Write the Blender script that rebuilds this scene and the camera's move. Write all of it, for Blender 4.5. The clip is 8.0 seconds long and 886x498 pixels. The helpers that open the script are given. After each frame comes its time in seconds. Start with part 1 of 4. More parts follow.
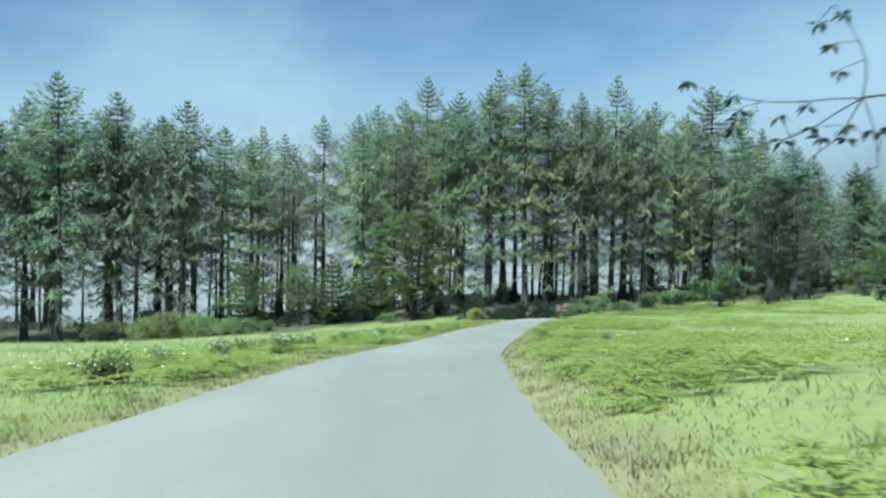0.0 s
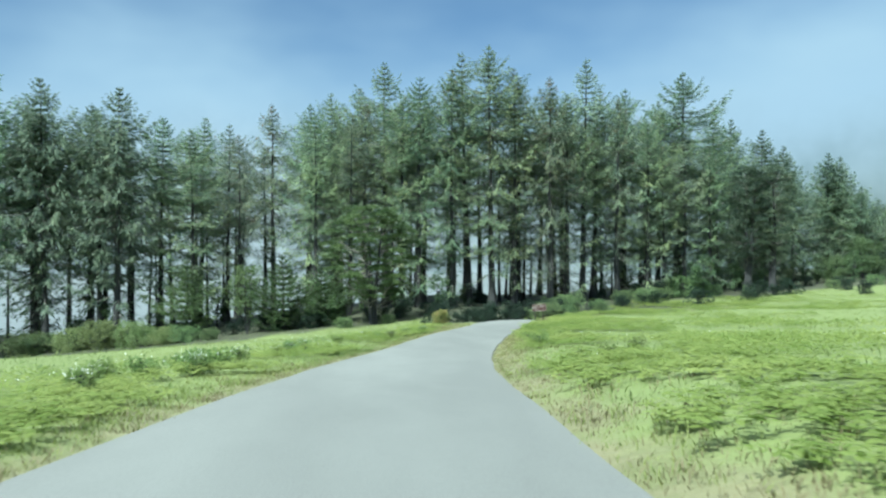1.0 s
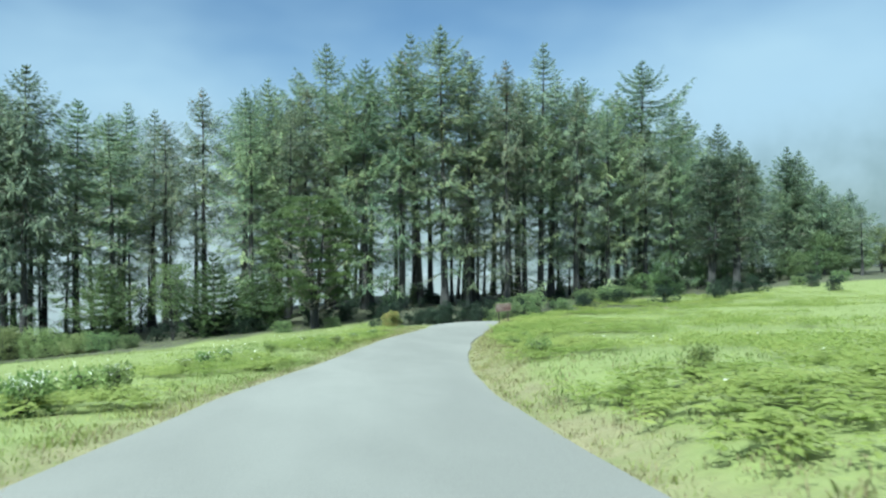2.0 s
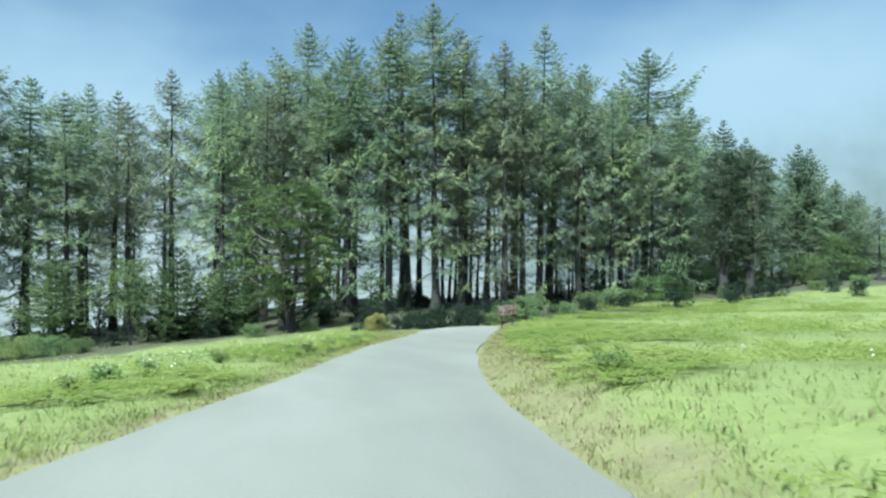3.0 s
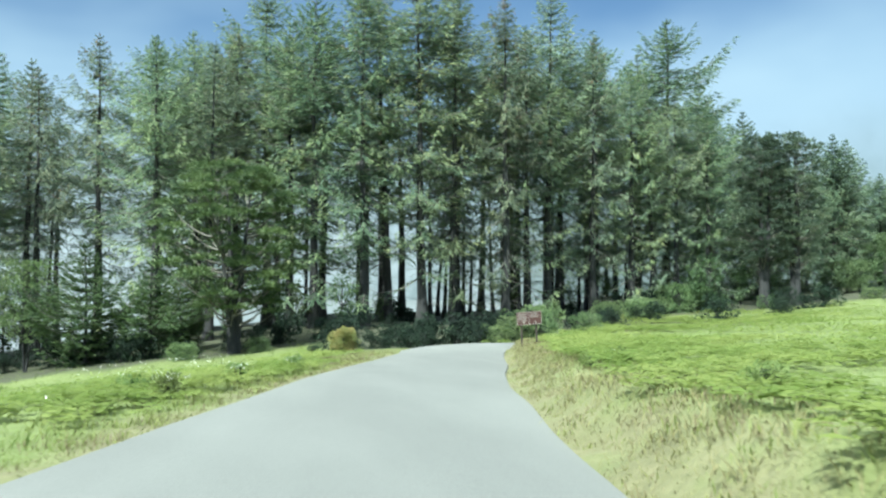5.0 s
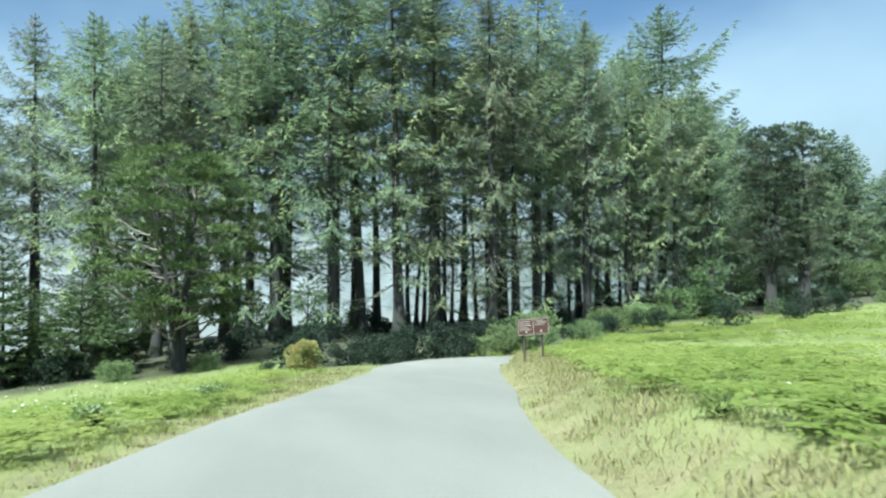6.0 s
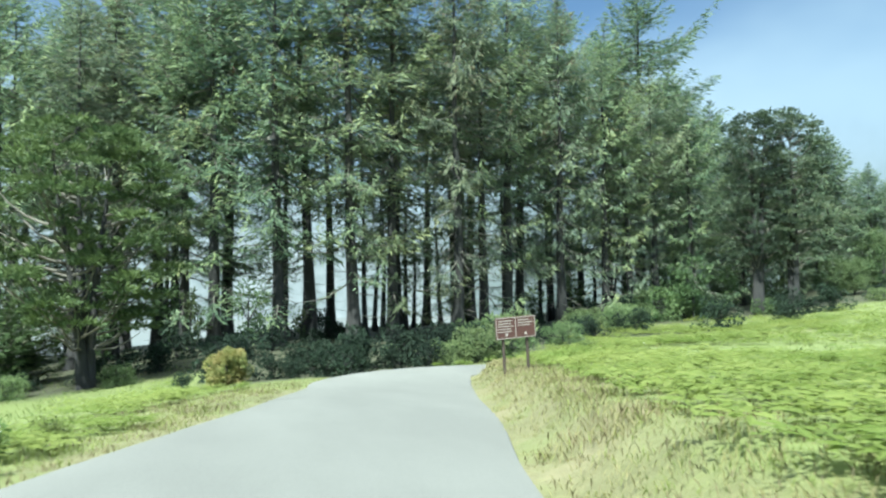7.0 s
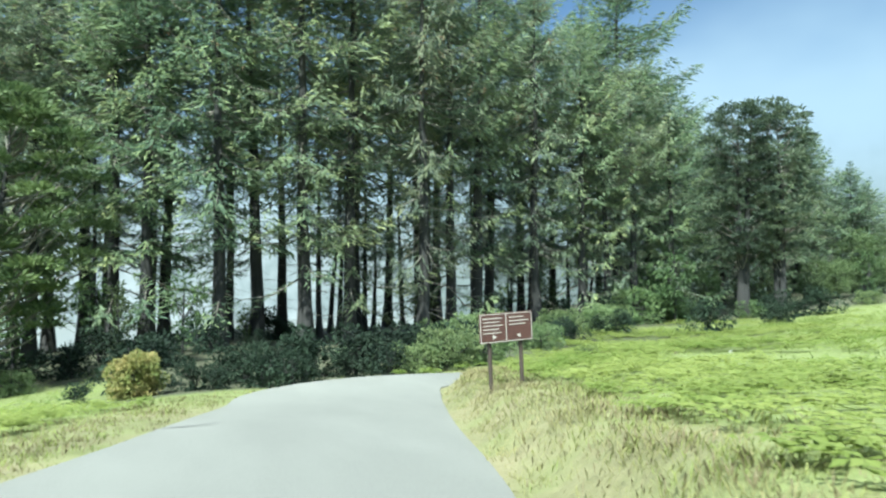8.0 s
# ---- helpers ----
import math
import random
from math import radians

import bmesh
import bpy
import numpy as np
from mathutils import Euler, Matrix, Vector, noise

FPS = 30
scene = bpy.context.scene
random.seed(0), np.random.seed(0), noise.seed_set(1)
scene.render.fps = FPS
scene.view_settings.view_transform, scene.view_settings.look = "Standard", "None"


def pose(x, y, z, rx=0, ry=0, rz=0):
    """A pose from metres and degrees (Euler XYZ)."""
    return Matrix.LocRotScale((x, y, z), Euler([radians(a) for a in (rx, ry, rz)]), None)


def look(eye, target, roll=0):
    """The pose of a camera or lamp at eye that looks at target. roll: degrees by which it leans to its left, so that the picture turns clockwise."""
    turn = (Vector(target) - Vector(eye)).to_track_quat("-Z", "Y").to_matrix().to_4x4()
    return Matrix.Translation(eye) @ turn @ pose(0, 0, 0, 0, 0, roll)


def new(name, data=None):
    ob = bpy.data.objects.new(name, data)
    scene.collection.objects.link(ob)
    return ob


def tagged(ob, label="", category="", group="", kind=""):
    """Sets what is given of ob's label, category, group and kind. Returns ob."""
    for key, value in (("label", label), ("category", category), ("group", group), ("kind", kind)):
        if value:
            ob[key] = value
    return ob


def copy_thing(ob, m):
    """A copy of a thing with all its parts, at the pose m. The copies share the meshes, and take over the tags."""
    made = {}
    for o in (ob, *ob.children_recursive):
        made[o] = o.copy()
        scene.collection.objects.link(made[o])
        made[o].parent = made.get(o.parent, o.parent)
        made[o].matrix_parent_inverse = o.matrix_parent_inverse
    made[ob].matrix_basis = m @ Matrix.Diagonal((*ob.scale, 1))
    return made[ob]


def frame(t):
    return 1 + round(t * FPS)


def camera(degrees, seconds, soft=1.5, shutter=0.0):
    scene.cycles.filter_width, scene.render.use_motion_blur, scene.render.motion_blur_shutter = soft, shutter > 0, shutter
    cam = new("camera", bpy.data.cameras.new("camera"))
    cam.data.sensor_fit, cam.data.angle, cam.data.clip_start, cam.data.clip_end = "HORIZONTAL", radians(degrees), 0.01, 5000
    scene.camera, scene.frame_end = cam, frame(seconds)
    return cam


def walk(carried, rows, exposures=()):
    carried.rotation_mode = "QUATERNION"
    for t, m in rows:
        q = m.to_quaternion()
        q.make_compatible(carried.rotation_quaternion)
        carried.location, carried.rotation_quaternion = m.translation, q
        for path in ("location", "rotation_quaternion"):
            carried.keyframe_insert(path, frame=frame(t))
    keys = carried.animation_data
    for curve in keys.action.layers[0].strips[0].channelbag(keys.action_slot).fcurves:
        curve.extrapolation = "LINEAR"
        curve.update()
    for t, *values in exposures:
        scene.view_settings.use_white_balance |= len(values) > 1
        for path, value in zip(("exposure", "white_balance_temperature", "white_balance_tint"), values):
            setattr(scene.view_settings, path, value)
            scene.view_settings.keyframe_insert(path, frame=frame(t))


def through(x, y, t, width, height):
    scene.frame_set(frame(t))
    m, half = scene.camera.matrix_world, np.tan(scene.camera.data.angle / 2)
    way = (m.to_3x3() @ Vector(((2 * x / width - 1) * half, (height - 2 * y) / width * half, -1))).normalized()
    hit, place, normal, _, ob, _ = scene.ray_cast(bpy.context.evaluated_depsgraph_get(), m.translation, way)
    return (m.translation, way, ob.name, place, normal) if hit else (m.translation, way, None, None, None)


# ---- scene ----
cam = camera(58.4, 8.0, soft=2.3, shutter=0.2)
PATH = [
    (0, (0.017, 0.011, 1.358), (0.026, 2.011, 1.326), 0.8),
    (0.5, (-0.266, 4.139, 0.961), (-0.219, 6.138, 0.935), 0.4),
    (1, (-0.493, 8.455, 0.522), (-0.374, 10.451, 0.498), -0.0),
    (1.5, (-0.61, 12.61, 0.11), (-0.411, 14.6, 0.087), -0.2),
    (2, (-0.692, 16.85, -0.346), (-0.43, 18.832, -0.364), -0.2),
    (3.5, (0.29, 30.017, -1.849), (0.595, 31.994, -1.844), 0.4),
    (4, (0.711, 34.146, -2.356), (1.026, 36.121, -2.34), 0.3),
    (5.5, (2.541, 46.618, -3.532), (2.905, 48.584, -3.469), -0.2),
    (6, (3.145, 50.393, -3.782), (3.542, 52.352, -3.707), -0.5),
    (6.5, (4.07, 53.994, -4.104), (4.505, 55.944, -4.018), -0.7),
    (7, (4.838, 57.347, -4.336), (5.324, 59.285, -4.247), -0.9),
    (7.5, (5.604, 60.516, -4.561), (6.14, 62.441, -4.47), -0.7),
    (8, (6.23, 63.215, -4.729), (6.807, 65.128, -4.635), -0.3),
]
walk(cam, [(t, look(eye, target, roll)) for t, eye, target, roll in PATH], [(0.0, 1.05, 5400, -6), (2.0, 1.12, 5470, -6), (4, 1.24, 5580, -5), (6.0, 1.37, 5690, -4), (8, 1.43, 5730, -4)])

# ---- world, sun ----
SUN_DIR = Vector((-0.50, -0.58, 1.0)).normalized()
SUN_ELEV = math.asin(SUN_DIR.z)
sun = new("sun", bpy.data.lights.new("sun", "SUN"))
sun.data.energy, sun.data.angle, sun.data.color = 5.0, radians(0.5), (1.0, 0.95, 0.86)
sun.matrix_world = look(SUN_DIR * 300, (0, 0, 0))

world = bpy.data.worlds.new("sky")
scene.world = world
world.use_nodes = True
wn, wl = world.node_tree.nodes, world.node_tree.links
wn.clear()
w_out, w_bg = wn.new("ShaderNodeOutputWorld"), wn.new("ShaderNodeBackground")
sky = wn.new("ShaderNodeTexSky")
sky.sky_type, sky.sun_disc = "NISHITA", False
sky.sun_elevation, sky.sun_rotation = SUN_ELEV, math.atan2(SUN_DIR.x, SUN_DIR.y)
sky.air_density, sky.dust_density, sky.ozone_density = 1.0, 0.6, 2.5
# thin sea mist: pale near the horizon, breaking into wisps higher up
w_co, w_sep, w_map = wn.new("ShaderNodeTexCoord"), wn.new("ShaderNodeSeparateXYZ"), wn.new("ShaderNodeMapping")
w_noise, w_low, w_wisp = wn.new("ShaderNodeTexNoise"), wn.new("ShaderNodeMapRange"), wn.new("ShaderNodeMapRange")
w_add, w_mix = wn.new("ShaderNodeMath"), wn.new("ShaderNodeMix")
w_mix.data_type = "RGBA"
w_map.inputs["Scale"].default_value = (1.6, 1.6, 3.2)
w_noise.inputs["Scale"].default_value, w_noise.inputs["Detail"].default_value = 1.3, 4
for name, value in (("From Min", 0.06), ("From Max", 0.30), ("To Min", 0.88), ("To Max", 0.0)):
    w_low.inputs[name].default_value = value
w_low.interpolation_type = "SMOOTHSTEP"
for name, value in (("From Min", 0.44), ("From Max", 0.74), ("To Min", 0.0), ("To Max", 0.34)):
    w_wisp.inputs[name].default_value = value
w_add.operation, w_add.use_clamp = "ADD", True
wl.new(w_co.outputs["Generated"], w_sep.inputs[0])
wl.new(w_co.outputs["Generated"], w_map.inputs["Vector"])
wl.new(w_map.outputs[0], w_noise.inputs["Vector"])
wl.new(w_noise.outputs[0], w_wisp.inputs["Value"])
# bright thin cloud added overhead, above the view, to lift the shade
w_high, w_veil = wn.new("ShaderNodeMapRange"), wn.new("ShaderNodeMath")
for name, value in (("From Min", 0.35), ("From Max", 0.75), ("To Min", 0.0), ("To Max", 0.85)):
    w_high.inputs[name].default_value = value
w_high.interpolation_type = "SMOOTHSTEP"
w_veil.operation = "ADD"
wl.new(w_sep.outputs["Z"], w_high.inputs["Value"])
wl.new(w_high.outputs[0], w_veil.inputs[0])
wl.new(w_wisp.outputs[0], w_veil.inputs[1])
wl.new(w_low.outputs[0], w_add.inputs[0])
wl.new(w_veil.outputs[0], w_add.inputs[1])
w_tone = wn.new("ShaderNodeMix")
w_tone.data_type = "RGBA"
w_tone.inputs["A"].default_value, w_tone.inputs["B"].default_value = (5.0, 6.2, 7.2, 1), (18.0, 18.5, 19.0, 1)
wl.new(w_high.outputs[0], w_tone.inputs["Factor"])
wl.new(w_tone.outputs["Result"], w_mix.inputs["B"])
w_edge = wn.new("ShaderNodeMath")
w_edge.operation = "MULTIPLY_ADD"
w_edge.inputs[1].default_value = -0.30
w_edge.inputs[2].default_value = 0.15
w_rise = wn.new("ShaderNodeMath")
wl.new(w_noise.outputs[0], w_edge.inputs[0])
wl.new(w_edge.outputs[0], w_rise.inputs[0])
wl.new(w_sep.outputs["Z"], w_rise.inputs[1])
# the bank of mist stands higher towards the east
w_east, w_bank = wn.new("ShaderNodeMapRange"), wn.new("ShaderNodeMath")
for name, value in (("From Min", 0.2), ("From Max", 0.65), ("To Min", 0.0), ("To Max", -0.15)):
    w_east.inputs[name].default_value = value
w_east.interpolation_type = "SMOOTHSTEP"
wl.new(w_sep.outputs["X"], w_east.inputs["Value"])
wl.new(w_rise.outputs[0], w_bank.inputs[0])
wl.new(w_east.outputs[0], w_bank.inputs[1])
wl.new(w_bank.outputs[0], w_low.inputs["Value"])
wl.new(w_add.outputs[0], w_mix.inputs["Factor"])
wl.new(sky.outputs[0], w_mix.inputs["A"])
wl.new(w_mix.outputs["Result"], w_bg.inputs["Color"])
w_bg.inputs["Strength"].default_value = 0.051
wl.new(w_bg.outputs[0], w_out.inputs[0])


# ---- materials ----
def material(name):
    m = bpy.data.materials.new(name)
    m.use_nodes = True
    nodes, links = m.node_tree.nodes, m.node_tree.links
    return m, nodes, links, nodes["Principled BSDF"]


def ramp_of(nodes, links, source, stops):
    r = nodes.new("ShaderNodeValToRGB")
    while len(r.color_ramp.elements) < len(stops):
        r.color_ramp.elements.new(0.5)
    for e, (at, c) in zip(r.color_ramp.elements, stops):
        e.position, e.color = at, (*c, 1)
    links.new(source, r.inputs[0])
    return r.outputs[0]


def noise_of(nodes, links, scale, detail=4, rough=0.6, stretch=None, space="Object"):
    co, n = nodes.new("ShaderNodeTexCoord"), nodes.new("ShaderNodeTexNoise")
    n.inputs["Scale"].default_value, n.inputs["Detail"].default_value, n.inputs["Roughness"].default_value = scale, detail, rough
    if stretch:
        mp = nodes.new("ShaderNodeMapping")
        mp.inputs["Scale"].default_value = stretch
        links.new(co.outputs[space], mp.inputs[0])
        links.new(mp.outputs[0], n.inputs["Vector"])
    else:
        links.new(co.outputs[space], n.inputs["Vector"])
    return n.outputs[0]


def mix_of(nodes, links, fac, a, b, mode="MIX"):
    mx = nodes.new("ShaderNodeMix")
    mx.data_type, mx.blend_type = "RGBA", mode
    for key, v in (("Factor", fac), ("A", a), ("B", b)):
        if isinstance(v, (int, float)):
            mx.inputs[key].default_value = v
        elif isinstance(v, tuple):
            mx.inputs[key].default_value = (*v, 1)
        else:
            links.new(v, mx.inputs[key])
    return mx.outputs["Result"]


def bump_of(nodes, links, bsdf, source, strength, distance):
    b = nodes.new("ShaderNodeBump")
    b.inputs["Strength"].default_value, b.inputs["Distance"].default_value = strength, distance
    links.new(source, b.inputs["Height"])
    links.new(b.outputs[0], bsdf.inputs["Normal"])


def leaf_material(name, dark, mid, light, patch=0.35, through=0.45, rough=0.6, tips=None):
    """Foliage: colour varies leaf by leaf, by patches and from plant to plant; some light passes through."""
    m, n, l, b = material(name)
    geo, info = n.new("ShaderNodeNewGeometry"), n.new("ShaderNodeObjectInfo")
    by_leaf = ramp_of(n, l, geo.outputs["Random Per Island"], [(0, dark), (0.55, mid), (1, light)])
    by_patch = ramp_of(n, l, noise_of(n, l, patch, 3), [(0.35, dark), (0.65, light)])
    c = mix_of(n, l, 0.66, by_leaf, by_patch)
    if tips:
        # bough ends and cushion tops: young growth, and sunlight put into the colour
        end = n.new("ShaderNodeAttribute")
        end.attribute_name = "young"
        c = mix_of(n, l, end.outputs["Fac"], c, tips)
    hue = n.new("ShaderNodeHueSaturation")
    mr = n.new("ShaderNodeMapRange")
    mr.inputs["To Min"].default_value, mr.inputs["To Max"].default_value = 0.75, 1.25
    l.new(info.outputs["Random"], mr.inputs["Value"])
    l.new(mr.outputs[0], hue.inputs["Value"])
    # each plant leans a little to yellow or to blue
    spin, part_of, lean = n.new("ShaderNodeMath"), n.new("ShaderNodeMath"), n.new("ShaderNodeMapRange")
    spin.operation, spin.inputs[1].default_value, part_of.operation = "MULTIPLY", 7.13, "FRACT"
    lean.inputs["To Min"].default_value, lean.inputs["To Max"].default_value = 0.485, 0.522
    l.new(info.outputs["Random"], spin.inputs[0])
    l.new(spin.outputs[0], part_of.inputs[0])
    l.new(part_of.outputs[0], lean.inputs["Value"])
    l.new(lean.outputs[0], hue.inputs["Hue"])
    l.new(c, hue.inputs["Color"])
    l.new(hue.outputs[0], b.inputs["Base Color"])
    b.inputs["Roughness"].default_value = rough
    b.inputs["Specular IOR Level"].default_value = 0.3
    tr, mx = n.new("ShaderNodeBsdfTranslucent"), n.new("ShaderNodeMixShader")
    l.new(hue.outputs[0], tr.inputs["Color"])
    mx.inputs[0].default_value = through
    l.new(b.outputs[0], mx.inputs[1])
    l.new(tr.outputs[0], mx.inputs[2])
    l.new(mx.outputs[0], n["Material Output"].inputs["Surface"])
    return m


def rough_material(name, dark, light, scale, bump=0.4, dist=0.03, rough=0.9, stretch=None, fine=6.0):
    m, n, l, b = material(name)
    big = noise_of(n, l, scale, 5, 0.65, stretch)
    small = noise_of(n, l, scale * fine, 4, 0.7, stretch)
    c = ramp_of(n, l, big, [(0.3, dark), (0.7, light)])
    c2 = ramp_of(n, l, small, [(0.3, dark), (0.7, light)])
    l.new(mix_of(n, l, 0.5, c, c2), b.inputs["Base Color"])
    b.inputs["Roughness"].default_value = rough
    bump_of(n, l, b, small, bump, dist)
    return m


SPRUCE = leaf_material("spruce_needles", (0.044, 0.088, 0.066), (0.112, 0.182, 0.116), (0.235, 0.300, 0.165), 0.8, tips=(0.42, 0.47, 0.20))
SPRUCE_GREY = leaf_material("grey_spruce_needles", (0.058, 0.096, 0.080), (0.134, 0.192, 0.142), (0.265, 0.315, 0.20), 0.8, tips=(0.42, 0.45, 0.23))
PINE = leaf_material("pine_needles", (0.030, 0.058, 0.026), (0.070, 0.106, 0.043), (0.126, 0.170, 0.066), 0.8, 0.35, tips=(0.152, 0.20, 0.074))
PINE_GREY = leaf_material("grey_pine_needles", (0.034, 0.060, 0.044), (0.074, 0.108, 0.076), (0.135, 0.170, 0.112), 0.8, 0.35, tips=(0.165, 0.20, 0.115))
BROAD = leaf_material("broad_leaves", (0.070, 0.115, 0.046), (0.140, 0.200, 0.082), (0.245, 0.305, 0.138), 0.8, 0.45)
YOUNG = leaf_material("young_leaves", (0.12, 0.175, 0.062), (0.195, 0.255, 0.10), (0.30, 0.34, 0.16), 0.8, 0.5)
# evergreen leaf colour darkened throughout to hold the shade under the trees
SHADED_LEAF = leaf_material("shaded_evergreen_leaves", (0.012, 0.024, 0.014), (0.020, 0.037, 0.023), (0.036, 0.060, 0.034), 0.8, 0.25, 0.8)
RUST = leaf_material("rusty_leaves", (0.12, 0.165, 0.040), (0.240, 0.242, 0.080), (0.333, 0.251, 0.118), 1.2, 0.35)
FERN = leaf_material("bracken_fronds", (0.150, 0.222, 0.046), (0.230, 0.307, 0.070), (0.340, 0.388, 0.124), 0.25, 0.58)
GRASS = leaf_material("meadow_grass", (0.110, 0.155, 0.036), (0.166, 0.218, 0.057), (0.256, 0.262, 0.090), 0.12, 0.45)
STRAW = leaf_material("dry_grass", (0.118, 0.112, 0.048), (0.183, 0.169, 0.078), (0.253, 0.224, 0.118), 0.5, 0.35)
BANK = leaf_material("bank_grass", (0.170, 0.186, 0.066), (0.238, 0.240, 0.098), (0.315, 0.296, 0.148), 0.4, 0.55)
WEED = leaf_material("weed_leaves", (0.115, 0.175, 0.050), (0.185, 0.245, 0.078), (0.27, 0.32, 0.12), 2.0, 0.5)
PETAL = leaf_material("white_petals", (0.7, 0.7, 0.66), (0.78, 0.78, 0.74), (0.85, 0.85, 0.8), 1.0, 0.3)
BARK = rough_material("grey_brown_bark", (0.020, 0.021, 0.021), (0.056, 0.056, 0.054), 1.6, 0.8, 0.05, 0.95, (1, 1, 0.25))
CONE = rough_material("spruce_cones", (0.10, 0.062, 0.036), (0.24, 0.15, 0.085), 9, 0.3, 0.01)
TWIG = rough_material("lichen_grey_twig", (0.09, 0.08, 0.065), (0.22, 0.21, 0.18), 2.5, 0.4, 0.01)


def asphalt_material():
    m, n, l, b = material("worn_chip_seal")
    base = ramp_of(n, l, noise_of(n, l, 0.22, 4, 0.6, (1, 0.25, 1)), [(0.34, (0.130, 0.132, 0.121)), (0.66, (0.196, 0.199, 0.181))])
    grit = ramp_of(n, l, noise_of(n, l, 55, 2, 0.8), [(0.35, (0.102, 0.105, 0.097)), (0.65, (0.224, 0.227, 0.210))])
    l.new(mix_of(n, l, 0.35, base, grit), b.inputs["Base Color"])
    b.inputs["Roughness"].default_value = 0.95
    b.inputs["Specular IOR Level"].default_value = 0.15
    bump_of(n, l, b, noise_of(n, l, 60, 3, 0.7), 0.35, 0.01)
    return m


def ground_material():
    m, n, l, b = material("meadow_ground")
    at = n.new("ShaderNodeAttribute")
    at.attribute_name = "dry"
    big = noise_of(n, l, 0.09, 5, 0.6)
    small = noise_of(n, l, 2.2, 4, 0.7)
    green = mix_of(n, l, 0.5, ramp_of(n, l, big, [(0.3, (0.119, 0.148, 0.038)), (0.7, (0.170, 0.204, 0.060))]),
                   ramp_of(n, l, small, [(0.3, (0.097, 0.119, 0.036)), (0.7, (0.170, 0.208, 0.066))]))
    tan = mix_of(n, l, 0.5, ramp_of(n, l, noise_of(n, l, 0.45, 5), [(0.36, (0.086, 0.086, 0.036)), (0.5, (0.144, 0.136, 0.064)), (0.66, (0.222, 0.191, 0.110))]),
                 ramp_of(n, l, noise_of(n, l, 7, 4), [(0.3, (0.105, 0.099, 0.044)), (0.7, (0.199, 0.179, 0.097))]))
    # woodland litter; also stands in for the shade along the wood's edge
    duff_shade = ramp_of(n, l, noise_of(n, l, 0.8, 5), [(0.3, (0.030, 0.034, 0.018)), (0.7, (0.070, 0.074, 0.036))])
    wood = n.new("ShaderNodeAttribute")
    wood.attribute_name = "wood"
    blotch = ramp_of(n, l, noise_of(n, l, 0.6, 4, 0.65), [(0.36, (0.55, 0.55, 0.55)), (0.54, (1, 1, 1))])
    share = n.new("ShaderNodeMath")
    share.operation = "MULTIPLY"
    l.new(at.outputs["Fac"], share.inputs[0])
    l.new(blotch, share.inputs[1])
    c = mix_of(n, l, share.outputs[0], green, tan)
    l.new(mix_of(n, l, wood.outputs["Fac"], c, duff_shade), b.inputs["Base Color"])
    b.inputs["Roughness"].default_value = 0.95
    bump_of(n, l, b, noise_of(n, l, 3.0, 5, 0.7), 0.8, 0.12)
    return m


def plain_material(name, colour, rough=0.6, wear=0.15, scale=12):
    m, n, l, b = material(name)
    low = tuple(v * (1 - wear) for v in colour)
    high = tuple(min(1, v * (1 + wear)) for v in colour)
    l.new(ramp_of(n, l, noise_of(n, l, scale, 5), [(0.3, low), (0.7, high)]), b.inputs["Base Color"])
    b.inputs["Roughness"].default_value = rough
    return m


ASPHALT, GROUND = asphalt_material(), ground_material()
SIGN_BROWN = plain_material("brown_sign_enamel", (0.074, 0.032, 0.027), 0.6)
SIGN_WHITE = plain_material("white_sign_paint", (0.5, 0.475, 0.44), 0.55, 0.12)
POST_WOOD = rough_material("brown_stained_wood", (0.032, 0.024, 0.019), (0.070, 0.052, 0.042), 6, 0.4, 0.01, 0.85, (1, 1, 0.2))


# ---- mesh helpers ----
def mesh_of(name, verts, quads, mat, smooth=False):
    """A mesh from arrays of corners and four-sided faces."""
    verts, quads = np.asarray(verts, np.float32), np.asarray(quads, np.int32)
    me = bpy.data.meshes.new(name)
    me.vertices.add(len(verts))
    me.vertices.foreach_set("co", verts.ravel())
    me.loops.add(quads.size)
    me.loops.foreach_set("vertex_index", quads.ravel())
    me.polygons.add(len(quads))
    me.polygons.foreach_set("loop_start", np.arange(0, quads.size, 4, dtype=np.int32))
    me.polygons.foreach_set("use_smooth", np.full(len(quads), smooth))
    me.update(calc_edges=True)
    me.materials.append(mat)
    return me


def child(name, me, parent, label=""):
    ob = new(name, me)
    ob.parent = parent
    return tagged(ob, label) if label else ob


def part(name, bm, mat, parent, label=""):
    me = bpy.data.meshes.new(name)
    bm.to_mesh(me)
    bm.free()
    me.materials.append(mat)
    return child(name, me, parent, label)


def unit(v):
    return v / np.maximum(np.linalg.norm(v, axis=-1, keepdims=True), 1e-6)


def leaves(base, way, normal, length, width, sag=0.12):
    """Four-cornered leaves or sprays: from base along way, folded a little so that each has depth."""
    base, way, normal = np.asarray(base), unit(np.asarray(way)), unit(np.asarray(normal))
    length, width = np.reshape(length, (-1, 1)), np.reshape(width, (-1, 1))
    side = unit(np.cross(way, normal))
    up = np.cross(side, way)
    mid = base + way * length * 0.5 + up * length * sag
    v = np.stack([base, mid + side * width / 2, base + way * length, mid - side * width / 2], 1).reshape(-1, 3)
    return v, np.arange(len(v)).reshape(-1, 4)


